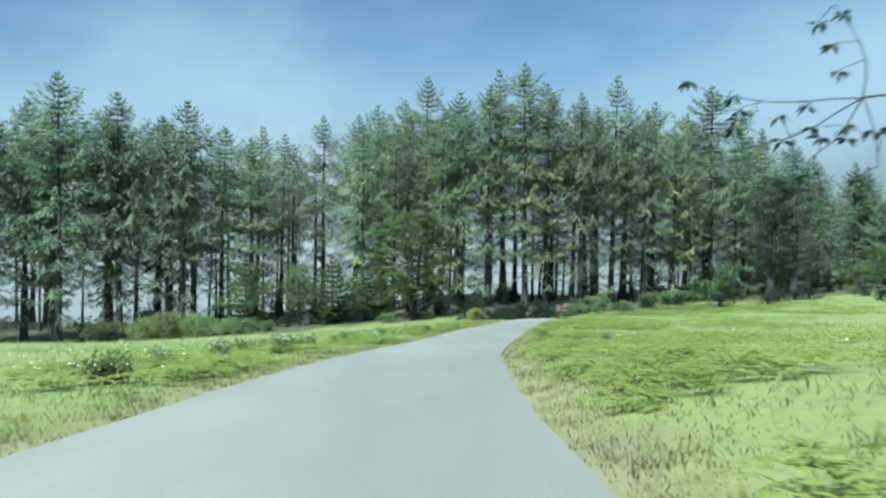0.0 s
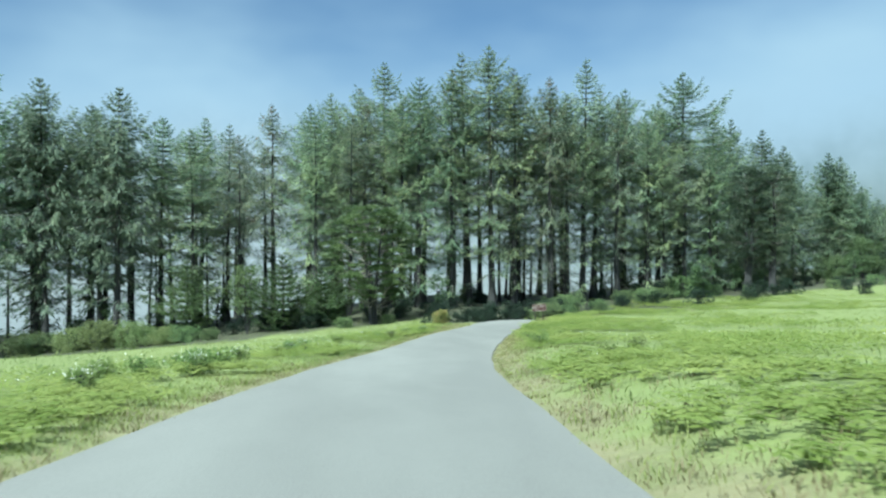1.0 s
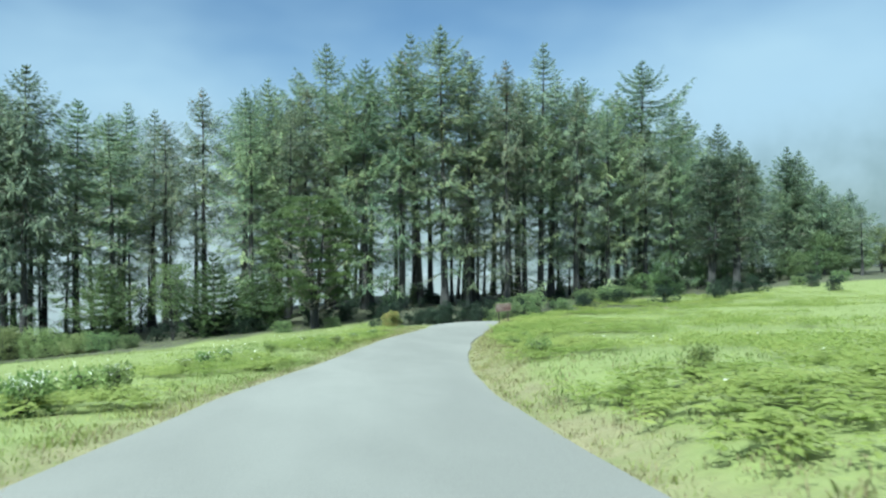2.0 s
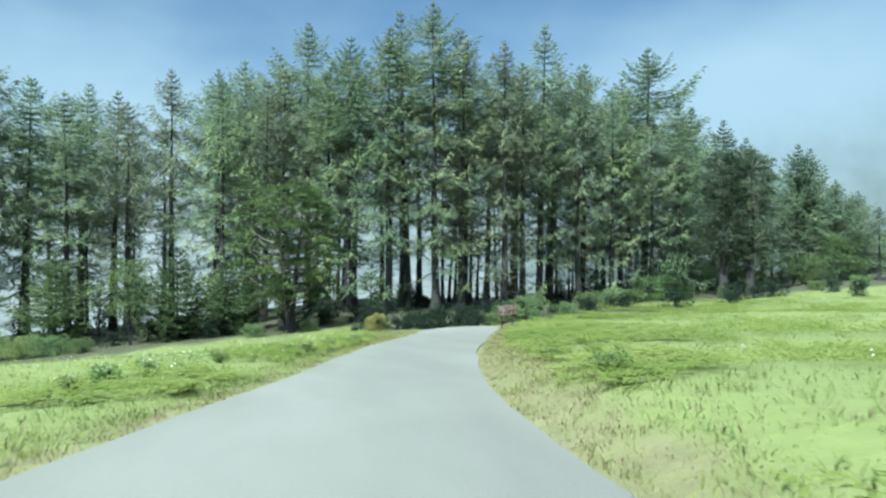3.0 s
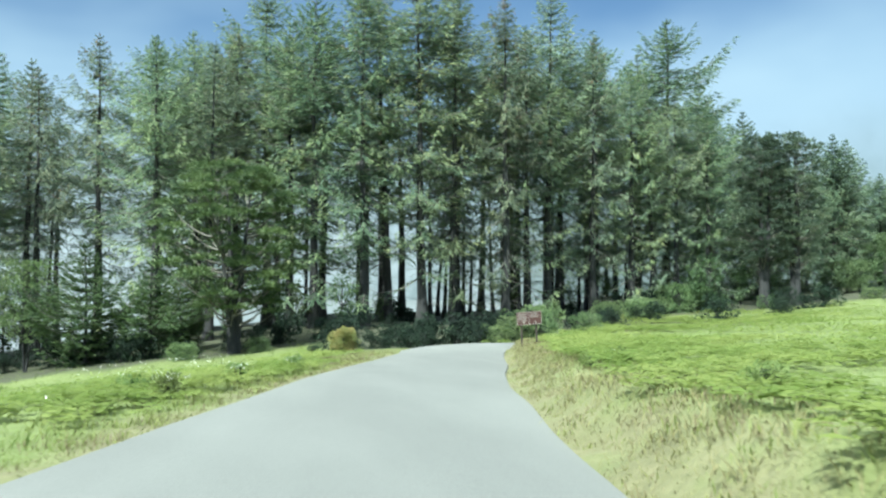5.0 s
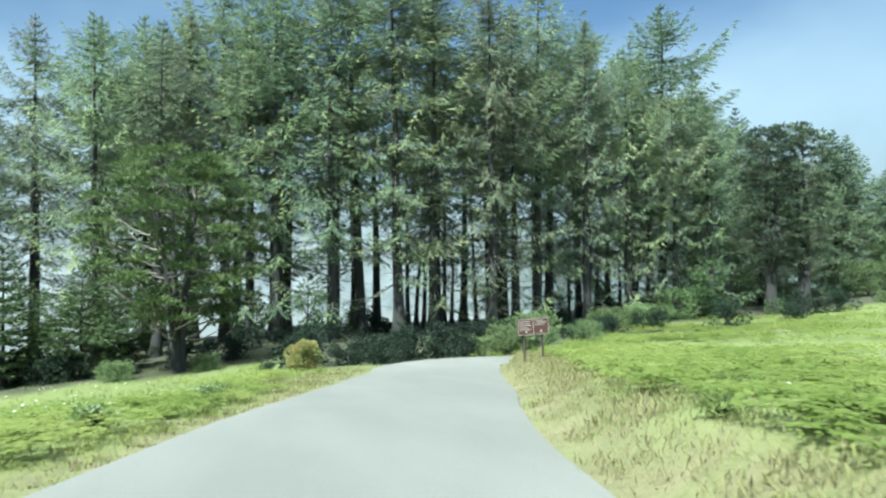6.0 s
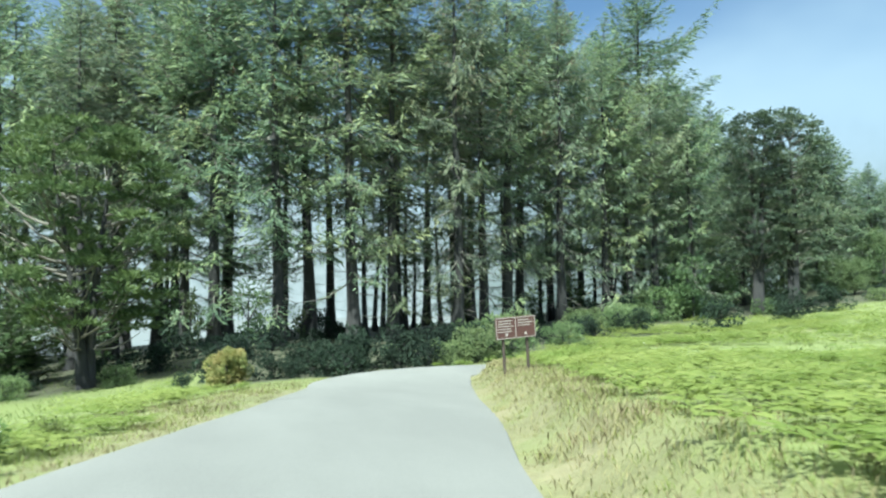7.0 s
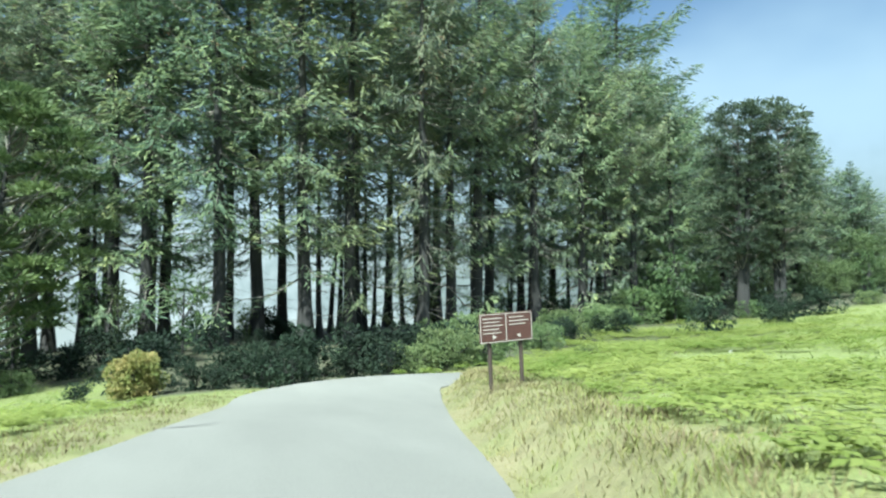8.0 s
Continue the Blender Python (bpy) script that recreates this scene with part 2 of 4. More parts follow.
def tubes(paths, radii, sides):
    """Tapered limbs: each path is an array of places, with a radius at each."""
    vs, qs, off = [], [], 0
    for p, r in zip(paths, radii):
        p, r = np.asarray(p, float), np.asarray(r, float)
        way = unit(np.gradient(p, axis=0))
        ref = np.where(np.abs(way[:, 2:]) > 0.9, [[1.0, 0, 0]], [[0, 0, 1.0]])
        a = unit(np.cross(way, ref))
        b = np.cross(way, a)
        ang = np.arange(sides) * 2 * np.pi / sides
        ring = p[:, None] + r[:, None, None] * (np.cos(ang)[None, :, None] * a[:, None] + np.sin(ang)[None, :, None] * b[:, None])
        vs.append(ring.reshape(-1, 3))
        k, j = np.meshgrid(np.arange(len(p) - 1), np.arange(sides), indexing="ij")
        j2 = (j + 1) % sides
        qs.append(np.stack([k * sides + j, k * sides + j2, (k + 1) * sides + j2, (k + 1) * sides + j], -1).reshape(-1, 4) + off)
        off += len(p) * sides
    return np.concatenate(vs), np.concatenate(qs)


# ---- the lie of the land ----
ROAD_Y = [-60, 0, 10, 20, 30, 38, 46, 57, 65, 72, 80, 86, 91]
ROAD_X = [-1.5, -1.4, -1.3, -1.2, -0.9, -0.1, 1.2, 3.2, 4.8, 6.7, 8.6, 10.1, 11.4]
PROF_Y = [-400, -60, 0, 8.5, 16.8, 30, 34, 46.6, 54, 63, 77, 84, 90, 105, 160]
PROF_Z = [20, 6, 0, -0.88, -1.75, -3.25, -3.7, -4.93, -5.5, -6.13, -7.2, -7.75, -8.15, -8.5, -8.8]
HALF = 2.8


def smooth_line(y, ys, zs):
    """A curve through stations, rounded by averaging over a few metres."""
    return sum(np.interp(np.asarray(y) + d, ys, zs) for d in (-6, -4, -2, 0, 2, 4, 6)) / 7


def step(v, a, b):
    t = np.clip((np.asarray(v, float) - a) / (b - a), 0, 1)
    return t * t * (3 - 2 * t)


def road_mid(y):
    return smooth_line(y, ROAD_Y, ROAD_X)


def road_z(y):
    return smooth_line(y, PROF_Y, PROF_Z)


# centre line: down the hill, then bending to the right in front of the wood
_ys = np.arange(-60, 84.1, 1.0)
LINE = [(float(road_mid(y)), float(y)) for y in _ys]
_x, _y, _a = LINE[-1][0], LINE[-1][1], math.atan2(1, float(road_mid(84) - road_mid(83)))
for _i in range(34):
    _a -= radians(8) if _a > radians(30) else 0
    _x, _y = _x + math.cos(_a), _y + math.sin(_a)
    LINE.append((_x, _y))
LINE = np.array(LINE)
LINE_Z = road_z(LINE[:, 1])
LINE_Z[157:] = LINE_Z[156] - 0.01 * np.arange(len(LINE) - 157)
STRAIGHT = 145
NARROW = 0.60 * HALF * step(np.arange(len(LINE)), STRAIGHT - 1, STRAIGHT + 4)
_way = np.gradient(LINE, axis=0)
LINE = LINE + (0.52 * NARROW)[:, None] * np.stack([-_way[:, 1], _way[:, 0]], -1) / np.linalg.norm(_way, axis=1)[:, None]
# the lane's own line runs on a little into the junction
MOUTH = LINE[STRAIGHT - 1] + (LINE[STRAIGHT - 1] - LINE[STRAIGHT - 2]) * np.arange(1, 7)[:, None]
LAID = np.concatenate([LINE, MOUTH])
LAID_Z = np.concatenate([LINE_Z, road_z(MOUTH[:, 1])])
LAID_IN = np.concatenate([NARROW, np.zeros(len(MOUTH))])


def swell_at(y):
    """How much farther out the right-hand edge lies where the lane widens on the hill."""
    return smooth_line(y, [0, 8, 13, 18, 23, 36, 43, 49], [0, -0.06, 0.0, 0.14, 0.5, 0.52, 0.3, 0.0])


def off_road(x, y):
    """How far a place lies from the road's centre line, and the road's height there."""
    x, y = np.ravel(x), np.ravel(y)
    far, z = np.empty(len(x)), np.empty(len(x))
    for i in range(0, len(x), 4000):
        d = np.hypot(x[i:i + 4000, None] - LAID[None, :, 0], y[i:i + 4000, None] - LAID[None, :, 1])
        d += LAID_IN[None, :]
        k = d.argmin(1)
        out = np.where(x[i:i + 4000] > LAID[k, 0], swell_at(LAID[k, 1]), 0)
        far[i:i + 4000], z[i:i + 4000] = d[np.arange(len(k)), k] - out, LAID_Z[k]
    return far, z


def land(x, y):
    """Height of the ground."""
    shape = np.shape(x)
    x, y = np.ravel(np.asarray(x, float)), np.ravel(np.asarray(y, float))
    z = road_z(y)
    mid = np.minimum(road_mid(np.minimum(y, 91)), 12)
    right, left = np.clip(x - mid - HALF - swell_at(y), -0.5, None), np.clip(mid - HALF - x, 0, None)
    bank = np.interp(y, [30, 44], [3.6, 1.4])
    z = z + (0.55 * step(right, -0.3, bank) + 0.45 * step(y, 73, 84) * step(right, 1.5, 7)) * (1 - step(y + 0.3 * right, 88, 102)) * (1 - step(y - 0.59 * x, 79, 81.5) * step(x, 8, 12)) + 0.0008 * np.clip(right, 0, 60) ** 2
    z = z - (0.02 + 0.085 * step(y, 35, 105)) * np.clip(left - 2.5, 0, 60)
    z = z + 0.16 * np.sin(x * 0.21 + 1.3) * np.sin(y * 0.17) * step(np.maximum(right, left), 3, 12)
    edge = 142 + 0.8 * np.clip(x - 25, 0, 45)
    z = z - 42 * step(y - edge, 0, 40)
    near = (np.abs(x) < 80) & (y > -62) & (y < 130)
    far, rz = off_road(x[near], y[near])
    w = 1 - step(far, HALF + 0.12, HALF + 0.85)
    z[near] = z[near] * (1 - w) + (rz - 0.07) * w
    return z.reshape(shape) if shape else float(z[0])


def spaced(a, b, fine_a, fine_b, fine):
    """Stations from a to b: even between fine_a and fine_b, growing outside."""
    mid = list(np.arange(fine_a, fine_b + 1e-6, fine))
    s, v, lo = fine, fine_a, []
    while v > a:
        s *= 1.35
        v -= s
        lo.append(max(v, a))
    s, v, hi = fine, mid[-1], []
    while v < b:
        s *= 1.35
        v += s
        hi.append(min(v, b))
    return np.array(lo[::-1] + mid + hi)


def build_ground():
    xs, ys = spaced(-3500, 3500, -30, 50, 0.6), spaced(-1500, 4200, -12, 132, 0.6)
    gx, gy = np.meshgrid(xs, ys)
    gz = land(gx, gy)
    v = np.stack([gx, gy, gz], -1).reshape(-1, 3)
    nx, ny = len(xs), len(ys)
    i, j = np.meshgrid(np.arange(nx - 1), np.arange(ny - 1))
    k = (j * nx + i).ravel()
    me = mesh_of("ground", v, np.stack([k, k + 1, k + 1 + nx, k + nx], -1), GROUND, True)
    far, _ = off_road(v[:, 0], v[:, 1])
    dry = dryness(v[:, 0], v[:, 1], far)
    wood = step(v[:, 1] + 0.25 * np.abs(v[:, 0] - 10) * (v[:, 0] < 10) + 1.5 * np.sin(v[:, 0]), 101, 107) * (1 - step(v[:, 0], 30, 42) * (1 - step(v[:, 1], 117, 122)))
    # dark litter colour also painted where shade lies beyond the road's far edge
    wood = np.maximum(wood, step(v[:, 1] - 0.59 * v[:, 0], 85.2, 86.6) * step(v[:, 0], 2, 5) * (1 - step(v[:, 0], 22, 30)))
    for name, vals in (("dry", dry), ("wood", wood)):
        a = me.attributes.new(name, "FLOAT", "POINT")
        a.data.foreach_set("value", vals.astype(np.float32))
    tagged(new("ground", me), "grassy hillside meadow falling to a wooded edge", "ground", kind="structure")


def dryness(x, y, far):
    """Share of dead grass: verges by the road, and the worn corner by the sign."""
    wob = 0.5 * np.sin(x * 1.7 + y * 0.9) + 0.4 * np.sin(y * 2.3 - x)
    right = x > np.interp(y, LINE[:STRAIGHT, 1], LINE[:STRAIGHT, 0])
    reach = np.where(right, 0.8 + 0.35 * step(y, 30, 42) + 0.75 * step(y, 62, 72), 0.75 + 1.7 * step(y, 70, 79))
    across = step(y - 0.59 * x, 84.3, 85.4) * step(x, 1, 4)
    return (1 - step(far + 0.5 * wob, HALF + reach * 0.5, HALF + reach * 1.5)) * 0.9 * (1 - 0.85 * across) * (1 - 0.75 * step(y, 83, 87) * (1 - step(x, 10, 12.5)))


def build_road():
    n = len(LINE)
    way = unit(np.gradient(LINE, axis=0))
    side = np.stack([way[:, 1], -way[:, 0]], -1)
    rng = np.random.default_rng(5)
    swell = swell_at(LINE[:, 1])
    cols = np.array([-1, -0.97, -0.6, -0.2, 0.2, 0.6, 0.97, 1.0]) * HALF
    fray = [np.convolve(rng.normal(0, 1, n + 12), np.hanning(9) / 4, "same")[:n] * 0.08 for _ in range(2)]
    # the mouth on the left, where the side road leaves
    flare = 1.9 * step(np.arange(n), 143, 149) * (1 - step(np.arange(n), 150, 158))
    # on the inside of the bend the asphalt fills the corner out to the lane's own edge line
    d0 = unit(LINE[STRAIGHT - 1] - LINE[STRAIGHT - 2])
    e0 = LINE[STRAIGHT - 1] + HALF * np.array([d0[1], -d0[0]])
    wide = np.zeros(n)
    for i in range(STRAIGHT, STRAIGHT + 6):
        m = np.column_stack([side[i], -d0])
        wide[i] = np.clip(np.linalg.solve(m, e0 - LINE[i])[0] - HALF + NARROW[i], 0, 5)
    v = []
    for i in range(n):
        for k, c in enumerate(cols):
            s = c * (1 - NARROW[i] / HALF) + (fray[0][i] - flare[i] if k < 2 else fray[1][i] + wide[i] + swell[i] if k > 5 else 0)
            x, y = LINE[i] + side[i] * s
            v.append((x, y, LINE_Z[i] + 0.05 - 0.018 * abs(c) - (0.16 if k in (0, 7) else 0)))
    m = len(cols)
    i, k = np.meshgrid(np.arange(n - 1), np.arange(m - 1), indexing="ij")
    a = (i * m + k).ravel()
    me = mesh_of("road", v, np.stack([a, a + 1, a + 1 + m, a + m], -1), ASPHALT, True)
    # crisp broken edges
    ends = np.empty(len(me.edges) * 2, np.int32)
    me.edges.foreach_get("vertices", ends)
    c = ends.reshape(-1, 2) % m
    me.attributes.new("sharp_edge", "BOOLEAN", "EDGE").data.foreach_set("value", (c[:, 0] == c[:, 1]) & np.isin(c[:, 0], (1, m - 2)))
    tagged(new("road", me), "pale worn chip-seal lane with frayed edges", "road", kind="structure")


def build_water():
    m, n, l, b = material("misty_sea")
    b.inputs["Base Color"].default_value = (0.13, 0.145, 0.142, 1)
    b.inputs["Roughness"].default_value = 0.6
    bump_of(n, l, b, noise_of(n, l, 0.05, 5), 0.5, 1.0)
    me = mesh_of("water", [(-4000, 190, -38), (4000, 190, -38), (4000, 4600, -38), (-4000, 4600, -38)], [(0, 1, 2, 3)], m)
    tagged(new("water", me), "pale grey sea under mist", "sea", kind="structure")


def build_mist():
    """A far glowing ring that stands for sea mist beyond the wood, thinning upwards."""
    m = bpy.data.materials.new("glowing_sea_mist")
    m.use_nodes = True
    n, l = m.node_tree.nodes, m.node_tree.links
    n.clear()
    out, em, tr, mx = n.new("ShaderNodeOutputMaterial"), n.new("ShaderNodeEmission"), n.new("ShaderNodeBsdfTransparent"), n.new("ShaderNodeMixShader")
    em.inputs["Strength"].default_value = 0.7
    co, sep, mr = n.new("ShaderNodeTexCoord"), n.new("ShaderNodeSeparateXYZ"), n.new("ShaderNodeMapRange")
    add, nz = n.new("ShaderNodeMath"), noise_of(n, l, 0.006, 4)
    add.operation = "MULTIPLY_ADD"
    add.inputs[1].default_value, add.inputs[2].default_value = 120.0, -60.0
    l.new(nz, add.inputs[0])
    total = n.new("ShaderNodeMath")
    l.new(co.outputs["Object"], sep.inputs[0])
    l.new(sep.outputs["Z"], total.inputs[0])
    l.new(add.outputs[0], total.inputs[1])
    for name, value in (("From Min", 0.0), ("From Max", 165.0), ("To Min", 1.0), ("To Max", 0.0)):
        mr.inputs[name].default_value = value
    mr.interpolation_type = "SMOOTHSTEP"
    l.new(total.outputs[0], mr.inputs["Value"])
    # to the right the glow goes grey-green, for a wooded slope behind it
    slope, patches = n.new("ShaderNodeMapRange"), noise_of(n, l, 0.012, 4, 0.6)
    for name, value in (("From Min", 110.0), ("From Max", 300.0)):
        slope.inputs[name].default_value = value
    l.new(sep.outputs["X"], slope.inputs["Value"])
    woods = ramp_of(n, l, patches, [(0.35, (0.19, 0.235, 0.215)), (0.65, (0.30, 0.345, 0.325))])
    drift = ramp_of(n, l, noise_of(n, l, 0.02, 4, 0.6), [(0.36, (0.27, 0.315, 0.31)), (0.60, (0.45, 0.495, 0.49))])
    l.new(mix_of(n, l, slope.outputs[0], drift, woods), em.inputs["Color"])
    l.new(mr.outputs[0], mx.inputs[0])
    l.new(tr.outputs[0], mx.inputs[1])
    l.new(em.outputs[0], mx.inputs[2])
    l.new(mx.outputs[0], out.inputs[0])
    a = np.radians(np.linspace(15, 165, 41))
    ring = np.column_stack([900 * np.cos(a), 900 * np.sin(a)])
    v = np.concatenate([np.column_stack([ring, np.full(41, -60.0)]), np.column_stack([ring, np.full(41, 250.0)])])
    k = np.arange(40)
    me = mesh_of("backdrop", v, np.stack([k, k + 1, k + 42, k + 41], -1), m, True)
    tagged(new("backdrop", me), "far glowing backdrop for a pale bank of sea mist", "mist", kind="structure")


def build_cracks():
    """A short tarred crack near the junction."""
    tar = plain_material("tar", (0.05, 0.05, 0.05), 0.6)
    r = np.random.default_rng(8)
    for x, y, ang, long in ((5.9, 78.7, 20, 1.2),):
        t = np.linspace(-0.5, 0.5, 9)
        p = np.column_stack([t * long, np.cumsum(r.normal(0, 0.02, 9))])
        a = radians(ang)
        p = p @ np.array([[math.cos(a), math.sin(a)], [-math.sin(a), math.cos(a)]]) + [x, y]
        far, rz = off_road(p[:, 0], p[:, 1])
        w = 0.02 + 0.012 * np.cos(t * 3)
        zz = rz + 0.05 - 0.018 * far + 0.012
        v = np.concatenate([np.column_stack([p + [0, -1] * w[:, None], zz]), np.column_stack([p + [0, 1] * w[:, None], zz])])
        k = np.arange(8)
        tagged(new("road_crack", mesh_of("road_crack", v, np.stack([k, k + 1, k + 10, k + 9], -1), tar)), "thin dark tarred crack in the road", "crack", kind="structure")


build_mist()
build_ground()
build_road()
build_cracks()
build_water()


# ---- trees ----
def spruce(seed, height, spread, bare, mat, dense=1.0, label="", twigs=1.0, coarse=1.0, droop=0.34, taper=0.55, cones=0, snags=1.5, name="spruce_tree"):
    """A tall spruce: straight tapering trunk, bare below, feathered boughs above that rise near the tip and hang lower down. Stands at the origin."""
    r = np.random.default_rng(seed)
    root = tagged(new(name), label or "tall dark green spruce with a bare lower trunk", "tree", "spruces of the wood")
    hs = np.linspace(0, height, 14)
    spine = np.column_stack([np.cumsum(r.normal(0, 0.05, (14, 2)), 0), hs])
    rad = 0.0145 * height * (1 - hs / height) ** 1.05 + 0.015
    rad[0] *= 1.4
    paths, radii, fb, fw, fn, fl, fwid, fy = [], [], [], [], [], [], [], []
    up = np.array([0, 0, 1.0])
    crown = height * (1 - bare)
    phase = r.uniform(0, 6, 4)
    h, az = height * bare * 0.45, 0.0
    t = np.linspace(0, 1, 4)
    year = 0.62
    while h < height - 0.35:
        d = height - h
        # the tip carries close whorls of short boughs, the old crown fewer and longer ones
        h += (0.048 + 0.102 * min(1, d / 16)) * r.uniform(0.6, 1.4) / dense
        az += 2.4 + r.normal(0, 0.35)
        if d < 2.2 and r.random() < 0.35:
            continue
        low = d / crown
        if low > 1 and r.random() > 0.36:
            continue
        # hollows in the old crown, between heavier shelves of boughs
        shelf = 0.5 + 0.5 * np.sin(h * 1.9 + phase[0] + 1.2 * np.sin(az + phase[1]))
        if d > 3 and bare > 0.1 and shelf < r.uniform(0.0, np.interp(d, [3, 15], [0.3, 0.75])):
            continue
        length = min(0.10 + 1.28 * taper * d * min(1, 0.46 + 0.06 * d), spread * (0.66 + 0.34 * min(1, low * 1.5))) * r.uniform(0.68, 1.18) * (0.84 + 0.3 * shelf)
        if low > 0.82:
            length *= r.uniform(0.4, 0.95)
        out, side = np.array([np.cos(az), np.sin(az), 0]), np.array([-np.sin(az), np.cos(az), 0])
        rise = np.interp(d, [0, 2, 7, 16, 30], [0.75, 0.5, 0.12, -0.22, -0.34]) + r.normal(0, 0.09)
        # boughs gather in yearly whorls
        z = h - 0.75 * ((h + phase[2]) % year - 0.5 * year)
        at = np.array([np.interp(z, hs, spine[:, 0]), np.interp(z, hs, spine[:, 1]), z])
        p = at + out * (t * length)[:, None] + up * (length * (rise * t + 0.26 * t ** 3 - 0.10 * np.sin(np.pi * t)))[:, None] + side * (length * r.normal(0, 0.06) * t ** 2)[:, None]
        paths.append(p)
        radii.append(np.linspace(0.011 * length + 0.012, 0.005, 4))
        # branchlets left and right along the bough, longest past its middle
        m = max(7, int((5 + 5.4 * length) * twigs * r.uniform(0.75, 1.2)))
        s = np.linspace(np.interp(d, [3, 14], [0.03, 0.07]), 1.0, m) + r.normal(0, 0.02, m)
        root_at = np.column_stack([np.interp(s, t, p[:, c]) for c in range(3)])
        lr = np.where(np.arange(m) % 2 == 0, -1.0, 1.0)
        hang = droop * min(1, d / 9) * r.uniform(0.5, 1.5, m)
        way = unit(out * r.uniform(0.5, 0.9, m)[:, None] + side * (lr * r.uniform(0.45, 1.0, m) * np.clip(1.25 - s, 0.1, 1))[:, None] + up * (0.35 * rise - hang)[:, None])
        reach = (0.05 + 0.15 * min(1, d / 5) + 0.27 * length * np.clip(s * 2.2, 0.45, 1) * (1.08 - s)) * r.uniform(0.7, 1.25, m)
        fresh_lit = r.uniform(0, 1) ** 1.3
        fine = (0.78 + 0.22 * min(1, d / 6)) * coarse
        for u in (0.0, 0.42, 0.84) if coarse < 1.3 else (0.0, 0.6):
            fb.append(root_at + way * (reach * u)[:, None] - up * (0.16 * reach * u ** 2)[:, None])
            fw.append(way + r.normal(0, 0.20, (m, 3)) + up * (0.28 * u - 0.5 * u * droop + r.uniform(-0.15, 0.1, m))[:, None])
            fn.append(up * 0.8 + out * 0.45 + r.normal(0, 0.42, (m, 3)))
            # lighter towards bough ends: young growth together with painted sunlight
            fy.append(np.clip(min(1, 0.35 + 1.2 * low) * fresh_lit * (s * 0.5 + u * 0.7 - 0.15) * r.uniform(0.5, 1.2, m) * (1 if coarse < 1.3 else 0.5), 0, 1))
            fl.append((0.14 + 0.17 * min(1, d / 5) + 0.46 * reach) * r.uniform(0.75, 1.3, m) * fine)
            fwid.append(r.uniform(0.070, 0.132, m) * fine * np.interp(d, [4, 14], [1.12, 1.0]))
    # leader at the tip
    k = 34
    z = height - 0.7 * r.random(k)
    fb.append(np.column_stack([np.full(k, spine[-1, 0]), np.full(k, spine[-1, 1]), z]))
    fw.append(np.column_stack([r.normal(0, 0.5, k), r.normal(0, 0.5, k), r.uniform(0.4, 1.2, k)]))
    fn.append(r.normal(0, 1, (k, 3)))
    fl.append(r.uniform(0.10, 0.16, k) + (height - z) * 0.2)
    fwid.append(r.uniform(0.03, 0.05, k))
    fy.append(np.zeros(k))
    # dead snags on the bare trunk
    for i in range(int(height * snags)):
        h, az, length = height * r.uniform(0.06, bare + 0.12 * snags), r.uniform(0, 2 * np.pi), r.uniform(0.4, 1.4 + 0.8 * snags)
        d = np.array([np.cos(az), np.sin(az), r.uniform(-0.45, 0.15)])
        at = np.array([np.interp(h, hs, spine[:, 0]), np.interp(h, hs, spine[:, 1]), h])
        q = np.linspace(0, 1, 4)[:, None]
        paths.append(at + d * (q * length) + up * (length * (0.3 * q ** 3 - 0.4 * q ** 2)))
        radii.append(np.linspace(0.028, 0.007, 4))
    v, q = tubes([spine], [rad], 10)
    v2, q2 = tubes(paths, radii, 3)
    me = mesh_of("trunk", np.concatenate([v, v2]), np.concatenate([q, q2 + len(v)]), BARK, True)
    me.materials.append(TWIG)
    me.polygons.foreach_set("material_index", np.repeat([0, 1], [len(q), len(q2)]).astype(np.int32))
    child("trunk", me, root)
    fb, fw = np.concatenate(fb), np.concatenate(fw)
    v, q = leaves(fb, fw, np.concatenate(fn), np.concatenate(fl), np.concatenate(fwid))
    me = mesh_of("crown", v, q, mat)
    me.attributes.new("young", "FLOAT", "POINT").data.foreach_set("value", np.concatenate(fy).repeat(4).astype(np.float32))
    child("crown", me, root)
    if cones:
        # bunches of hanging cones in the upper crown
        high = np.flatnonzero(fb[:, 2] > height * 0.55)
        pick = high[r.integers(0, len(high), cones)]
        at = (fb[pick] + unit(fw[pick]) * 0.2).repeat(4, 0) + r.normal(0, 0.12, (cones * 4, 3))
        v, q = leaves(at, r.normal(0, 0.25, at.shape) - up, r.normal(0, 1, at.shape), r.uniform(0.12, 0.24, len(at)), r.uniform(0.06, 0.10, len(at)), 0.2)
        tagged(child("cone_spray", mesh_of("cone_spray", v, q, CONE), root, "red-brown hanging cones"), kind="stuff")
    return root


def clump_points(r, centre, radius, flat, k):
    """Places and outward ways in a flattened tuft."""
    d = unit(r.normal(0, 1, (k, 3)))
    rr = radius * r.uniform(0.45, 1.0, k) ** 0.6
    return np.asarray(centre) + d * rr[:, None] * [1, 1, flat], d


